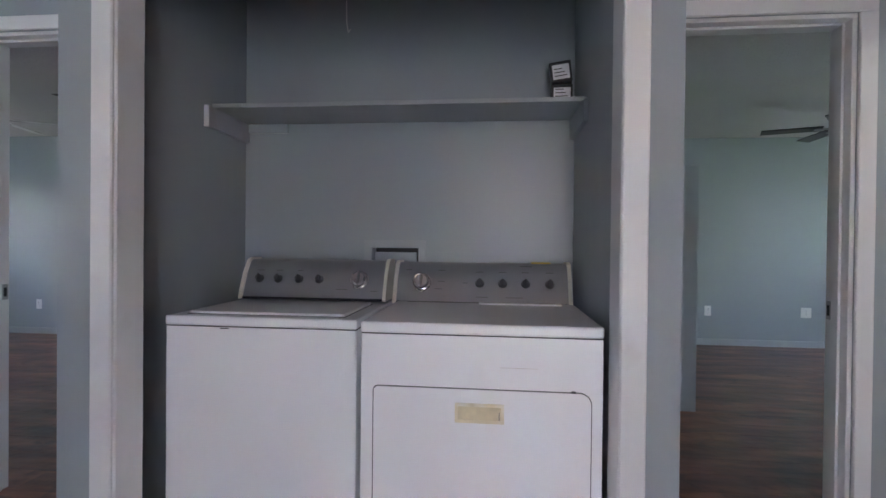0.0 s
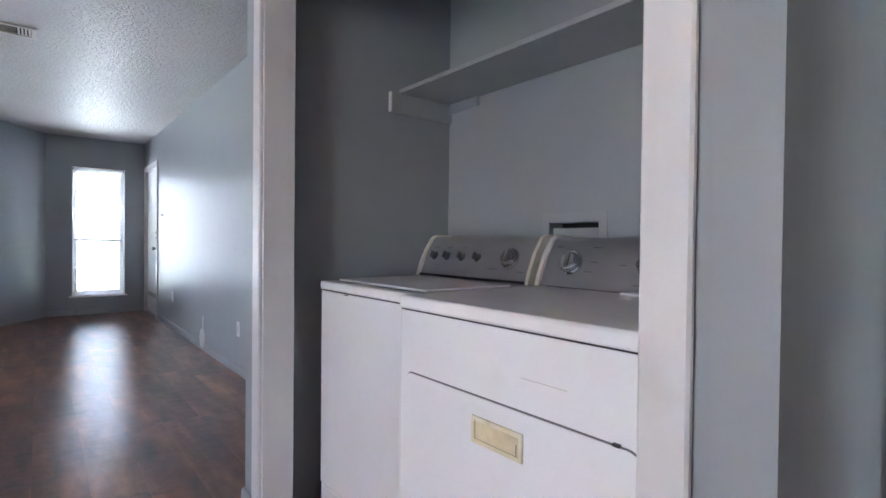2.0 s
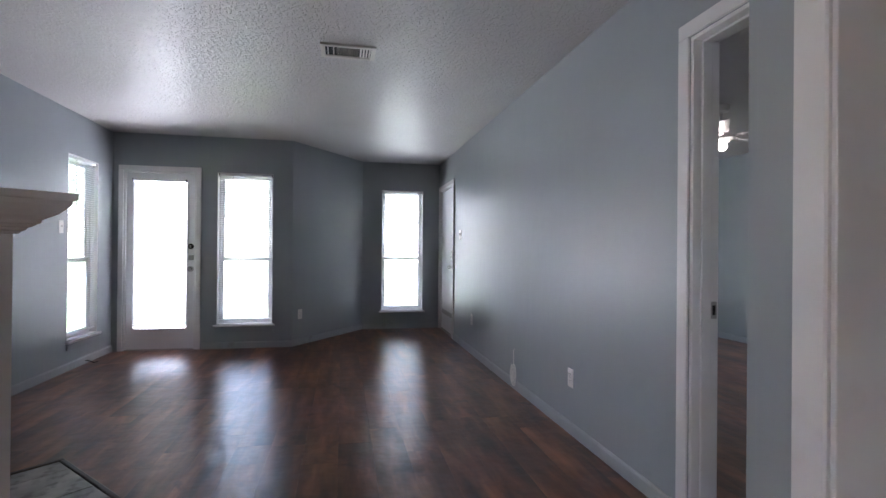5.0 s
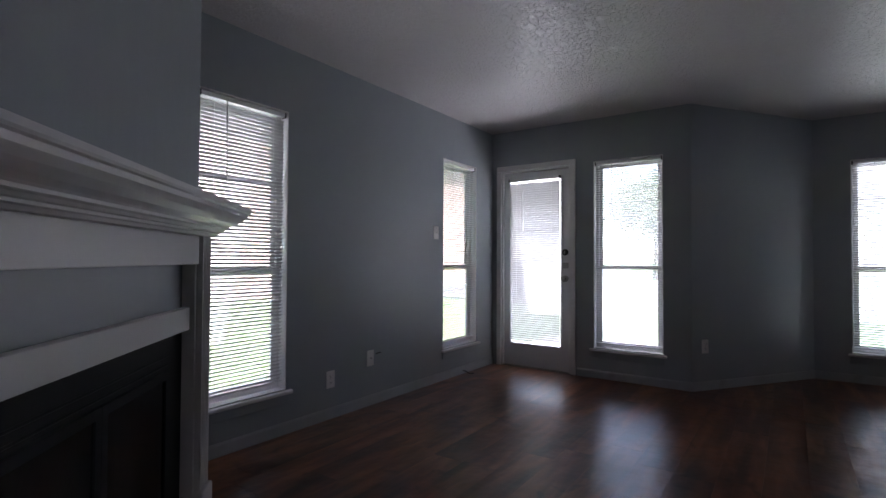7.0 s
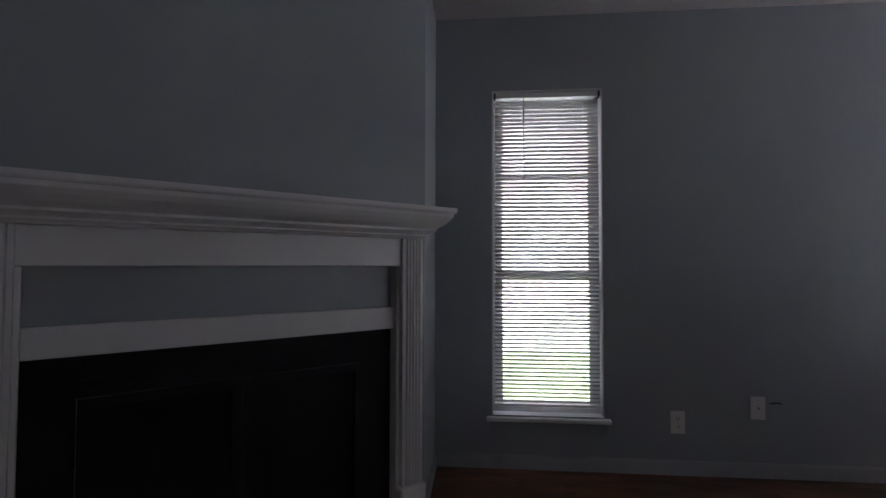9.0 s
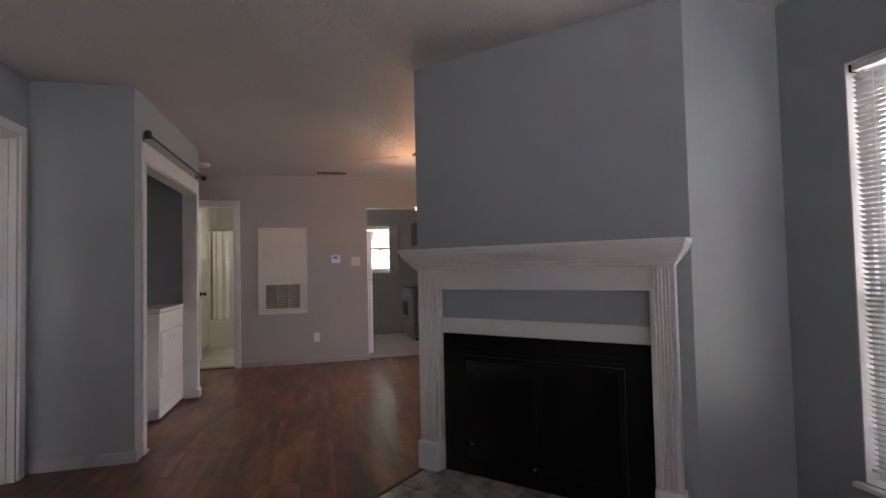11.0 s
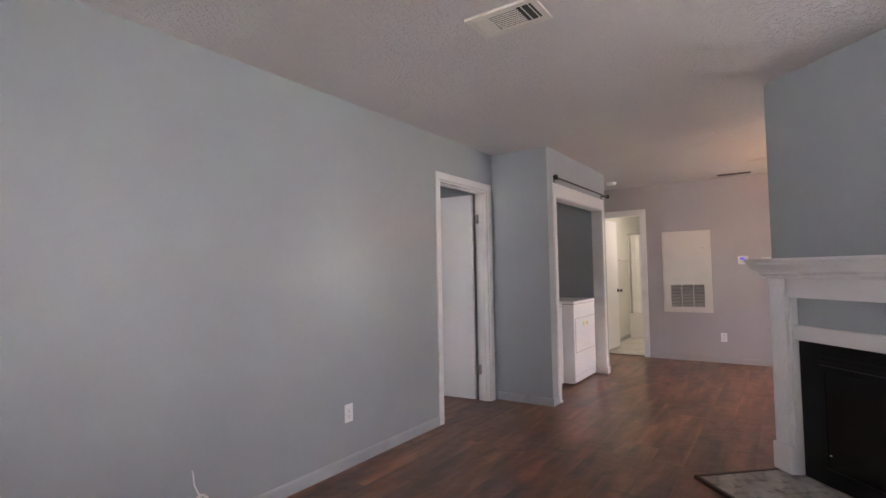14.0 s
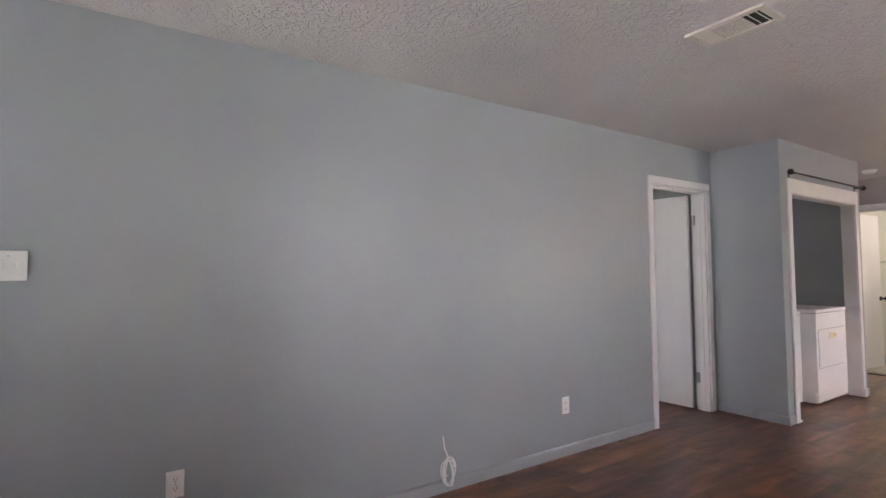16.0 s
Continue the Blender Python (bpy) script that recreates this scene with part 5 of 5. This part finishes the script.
sc_ = thing("shower_curtain", "plain white shower curtain drawn along the tub", "curtain")
bm = bmesh.new()
front, back = [], []
for i in range(97):
    y = 0.46 + i / 96 * 1.36
    x = 3.832 + 0.007 * math.sin(i * 0.82) + 0.003 * math.sin(i * 1.9 + 1)
    front.append((x, y))
    back.append((x + 0.0025, y))
extrude(front + back[::-1], "z", 0.39, 1.842, bm)
part("cloth", bm, SHOWER, sc_, smooth=True)
for i in range(9):
    part("ring", lathe([(0.014, -0.0015), (0.0165, 0.0), (0.014, 0.0015)], pose(3.80, 0.52 + i * 0.16, 1.862, 90, 0, 0), 14), CHROME, sc_)
tw = thing("towel_bar", "chrome towel bar on the bathroom wall", "towel bar")
part("bar", rod((2.98, 1.80, 1.38), (3.62, 1.80, 1.38), 0.008), CHROME, tw)
for x in (2.98, 3.62):
    part("post", rod((x, 1.80, 1.38), (x, 1.8675, 1.38), 0.012), CHROME, tw)

# ---- outdoors ----
g = tagged(part("ground", block((-400, -400, -0.6), (400, 400, -0.18)), GRASS), "mown green lawn around the building", "ground", kind="structure")
tagged(part("road", block((-24, -12.3, -0.5), (-15.2, 60, -0.174)), ASPHALT), "grey asphalt parking lane", "road", kind="structure")
tagged(part("kerb", block((-15.2, -12.3, -0.5), (-15.0, 60, -0.06), 0.02), CONCRETE), "pale concrete kerb along the lane", "kerb", kind="structure")
tagged(part("foundation", block((-7.7, -2.095, -0.4), (5.02, 6.17, -0.012)), CONCRETE), "concrete slab under the apartment", "foundation", kind="structure")
tagged(part("patio_slab", block((-9.0, -2.4, -0.4), (-7.72, 0.5, -0.06), 0.01), CONCRETE), "small concrete patio slab", "patio", kind="structure")


def car(m, paint, label):
    c = thing("parked_car", label, "car", "parked cars", m)
    half = [(-2.2, 0.28), (-2.25, 0.55), (-2.1, 0.82), (-1.5, 0.92), (-0.95, 0.95), (1.15, 0.93), (2.0, 0.80), (2.22, 0.6), (2.2, 0.28)]
    part("body", extrude(half, "y", -0.88, 0.88), paint, c)
    cab = bmesh.new()
    lo = [(-1.75, 0.92), (1.15, 0.925)]
    hi = [(-1.05, 1.40), (0.35, 1.42)]
    vs = [cab.verts.new((x, s * w, z)) for (x, z), w in ((lo[0], 0.82), (lo[1], 0.82), (hi[1], 0.62), (hi[0], 0.62)) for s in (-1, 1)]
    for f in ((0, 2, 4, 6), (1, 3, 5, 7), (0, 1, 3, 2), (2, 3, 5, 4), (4, 5, 7, 6), (6, 7, 1, 0)):
        cab.faces.new([vs[i] for i in f])
    part("cabin", cab, CARGLASS, c, "dark glazed cabin")
    part("roof", block((-1.07, -0.63, 1.405), (0.37, 0.63, 1.445), 0.015), paint, c)
    for x in (-1.35, 1.4):
        for y in (-0.80, 0.80):
            w = part("wheel", lathe([(0.16, -0.1), (0.31, -0.1), (0.33, -0.06), (0.33, 0.06), (0.31, 0.1), (0.16, 0.1)], pose(x, y * 1.0, 0.33, 90, 0, 0)), RUBBER, c, "", True)
            part("rim", lathe([(0, -0.09), (0.17, -0.09), (0.17, 0.09), (0, 0.09)], pose(x, y, 0.33, 90, 0, 0)), STEEL, w)
    for y in (-0.6, 0.6):
        part("headlight", block((2.1, y - 0.16, 0.6), (2.22, y + 0.16, 0.74), 0.03), PLATE, c)
    return c


car(pose(-17.2, 1.6, -0.174, 0, 0, 82), CARWHITE, "white parked sedan on the lane")
car(pose(-17.4, 7.4, -0.174, 0, 0, 88), CARPAINT, "silver parked sedan on the lane")
car(pose(-17.3, -5.4, -0.174, 0, 0, 86), CARPAINT, "silver sedan parked farther along the lane")


def tree(m, high, spread, label, seed):
    rnd = random.Random(seed)
    t = thing("tree", label, "tree", "trees outside", m)
    bm = bmesh.new()
    pts = [(0, 0, 0), (0.05, 0.03, high * 0.2), (-0.05, 0.06, high * 0.42), (0.1, 0, high * 0.7)]
    for i in range(3):
        rod(pts[i], pts[i + 1], 0.2 - 0.05 * i, bm, 9, 0.16 - 0.05 * i)
    tips = []
    for i in range(9):
        a = i * 2.4
        z = high * (0.38 + 0.05 * i)
        e = (math.cos(a) * spread * rnd.uniform(0.45, 0.8), math.sin(a) * spread * rnd.uniform(0.45, 0.8), z + rnd.uniform(0.5, 1.4))
        rod((0, 0, z * 0.9), e, 0.07, bm, 6, 0.02)
        tips.append(e)
    part("trunk", bm, BARK, t)
    vs, fs = [], []
    for i in range(5200):
        e = rnd.choice(tips + [(0, 0, high * 0.85)])
        c = Vector(e) + Vector((rnd.gauss(0, 1), rnd.gauss(0, 1), rnd.gauss(0, 0.7))) * spread * 0.24
        r = Euler((rnd.uniform(0, 6), rnd.uniform(0, 6), rnd.uniform(0, 6))).to_matrix()
        s = rnd.uniform(0.09, 0.2)
        k = len(vs)
        vs += [tuple(c + r @ Vector(p) * s) for p in ((-1, 0, 0), (0, 0.55, 0.1), (1, 0, 0.0), (0, -0.55, 0.1))]
        fs.append((k, k + 1, k + 2, k + 3))
    me = bpy.data.meshes.new("crown")
    me.from_pydata(vs, [], fs)
    me.materials.append(LEAF)
    o = new("crown", me)
    o.parent = t
    return t


for i, (x, y, h, s) in enumerate(((-40, 3, 8, 4), (-38, -7, 7, 3.6), (-42, 12, 9, 4.5), (9.6, -1.9, 4.6, 2.2), (13.5, -0.6, 7.5, 3.2), (12, -6, 6, 3), (-37, 8, 6, 4), (-39, -1.5, 5.5, 3.6), (-38, -14, 6, 3.6))):
    tree(pose(x, y, -0.18, 0, 0, i * 40), h, s, "leafy green tree outside the windows", 20 + i)

nb = thing("neighbouring_building", "two-storey reddish brick apartment building across the lawn", "building", m=pose(-6, -13, -0.18))
part("wall", block((-22, -5, 0), (14, 0, 5.6)), MORTAR, nb)
vs, fs = [], []
for r in range(70):
    z = 0.03 + r * 0.08
    x = -22 + (0.11 if r % 2 else 0)
    while x < 13.9:
        if not any(a - 0.05 < x + 0.1 < a + 1.25 and b < z < b + 1.45 for a in (-19, -15, -11, -7, -3, 1, 5, 9) for b in (0.85, 3.55)):
            k = len(vs)
            x1, y = min(14, x + 0.21), 0.012
            vs += [(x, -0.01, z), (x1, -0.01, z), (x1, -0.01, z + 0.068), (x, -0.01, z + 0.068), (x, y, z), (x1, y, z), (x1, y, z + 0.068), (x, y, z + 0.068)]
            fs += [(k + 4, k + 5, k + 6, k + 7), (k, k + 1, k + 5, k + 4), (k + 3, k + 7, k + 6, k + 2), (k, k + 4, k + 7, k + 3), (k + 1, k + 2, k + 6, k + 5)]
        x += 0.22
me = bpy.data.meshes.new("brickwork")
me.from_pydata(vs, [], fs)
me.materials.append(BRICK)
o = new("brickwork", me)
o.parent = nb
tagged(o, "red brick courses", kind="stuff")
part("roof", extrude([(-5.5, 5.6), (0.5, 5.6), (-2.5, 7.6)], "x", -22.4, 14.4), ROOF, nb)
for a in (-19, -15, -11, -7, -3, 1, 5, 9):
    for b in (0.9, 3.6):
        w = part("window", ring(a, a + 1.15, b, b + 1.35, 0.06, 0.0, 0.05), VINYL, nb)
        part("pane", block((a + 0.05, 0.01, b + 0.05), (a + 1.1, 0.02, b + 1.3)), CARD, w)

# ---- floors ----
fl = thing("floor", "glossy dark red-brown wood plank floor", "floor", kind="structure")
part("subfloor", block((-7.69, -2.09, -0.011), (5.0, 6.16, -0.0065)), EDGE, fl)
PW_, PL_ = 0.19, 1.22
plank_me = mesh("plank", block((0.0002, 0.0002, -0.0062), (PL_ - 0.0002, PW_ - 0.0002, 0.0)), PLANK)
y = -1.99
while y < 2.28:
    x0 = -6.45 if y + PW_ < -0.05 else (-7.62 if y > 0.75 else min(-6.45, -6.45 - (y + 0.2) * 1.4))
    x = x0 - random.uniform(0.0, 0.9)
    while x < 1.90:
        a, b = max(x, x0), min(x + PL_, 1.90)
        if b - a > 0.05:
            o = new("plank", plank_me)
            o.parent = fl
            o.matrix_basis = pose(a, y, random.uniform(-0.00004, 0.00004)) @ Matrix.Diagonal(((b - a) / PL_, 1, 1, 1))
        x += PL_
    y += PW_
vs, fs = [], []
while y < 6.0:
    x = -7.06
    while x < 4.0:
        k = len(vs)
        vs += [(x + 0.001, y + 0.001, 0), (x + PL_ - 0.001, y + 0.001, 0), (x + PL_ - 0.001, y + PW_ - 0.001, 0), (x + 0.001, y + PW_ - 0.001, 0),
               (x + 0.001, y + 0.001, -0.006), (x + PL_ - 0.001, y + 0.001, -0.006), (x + PL_ - 0.001, y + PW_ - 0.001, -0.006), (x + 0.001, y + PW_ - 0.001, -0.006)]
        fs += [(k, k + 1, k + 2, k + 3), (k, k + 4, k + 5, k + 1), (k + 1, k + 5, k + 6, k + 2), (k + 2, k + 6, k + 7, k + 3), (k + 3, k + 7, k + 4, k)]
        x += PL_
    y += PW_
me = bpy.data.meshes.new("bedroom_planks")
me.from_pydata(vs, [], fs)
me.materials.append(PLANK)
o = new("bedroom_planks", me)
o.parent = fl
tagged(o, "wood planks in the bedrooms", kind="stuff")


def tiled(name, label, x0, x1, y0, y1, size, mat):
    f = thing(name, label, "floor", kind="structure")
    part("grout_bed", block((x0, y0, -0.006), (x1, y1, 0.0005)), GROUT, f)
    me = mesh("tile", block((0.002, 0.002, 0), (size - 0.002, size - 0.002, 0.006), 0.0012, seg=1), mat)
    nx, ny = int((x1 - x0) / size + 0.999), int((y1 - y0) / size + 0.999)
    for i in range(nx):
        for k in range(ny):
            w, d = min(size, x1 - x0 - i * size), min(size, y1 - y0 - k * size)
            if w > 0.03 and d > 0.03:
                t = new("tile", me)
                t.parent = f
                t.matrix_basis = pose(x0 + i * size, y0 + k * size, 0.0006) @ Matrix.Diagonal((w / size, d / size, 1, 1))


tiled("floor_kitchen", "pale grey square kitchen floor tiles", 1.905, 4.24, -1.975, 0.18, 0.305, VFLOOR)
tiled("floor_bathroom", "cream square bathroom floor tiles", 1.905, 4.5, 0.40, 1.868, 0.33, BATHTILE)
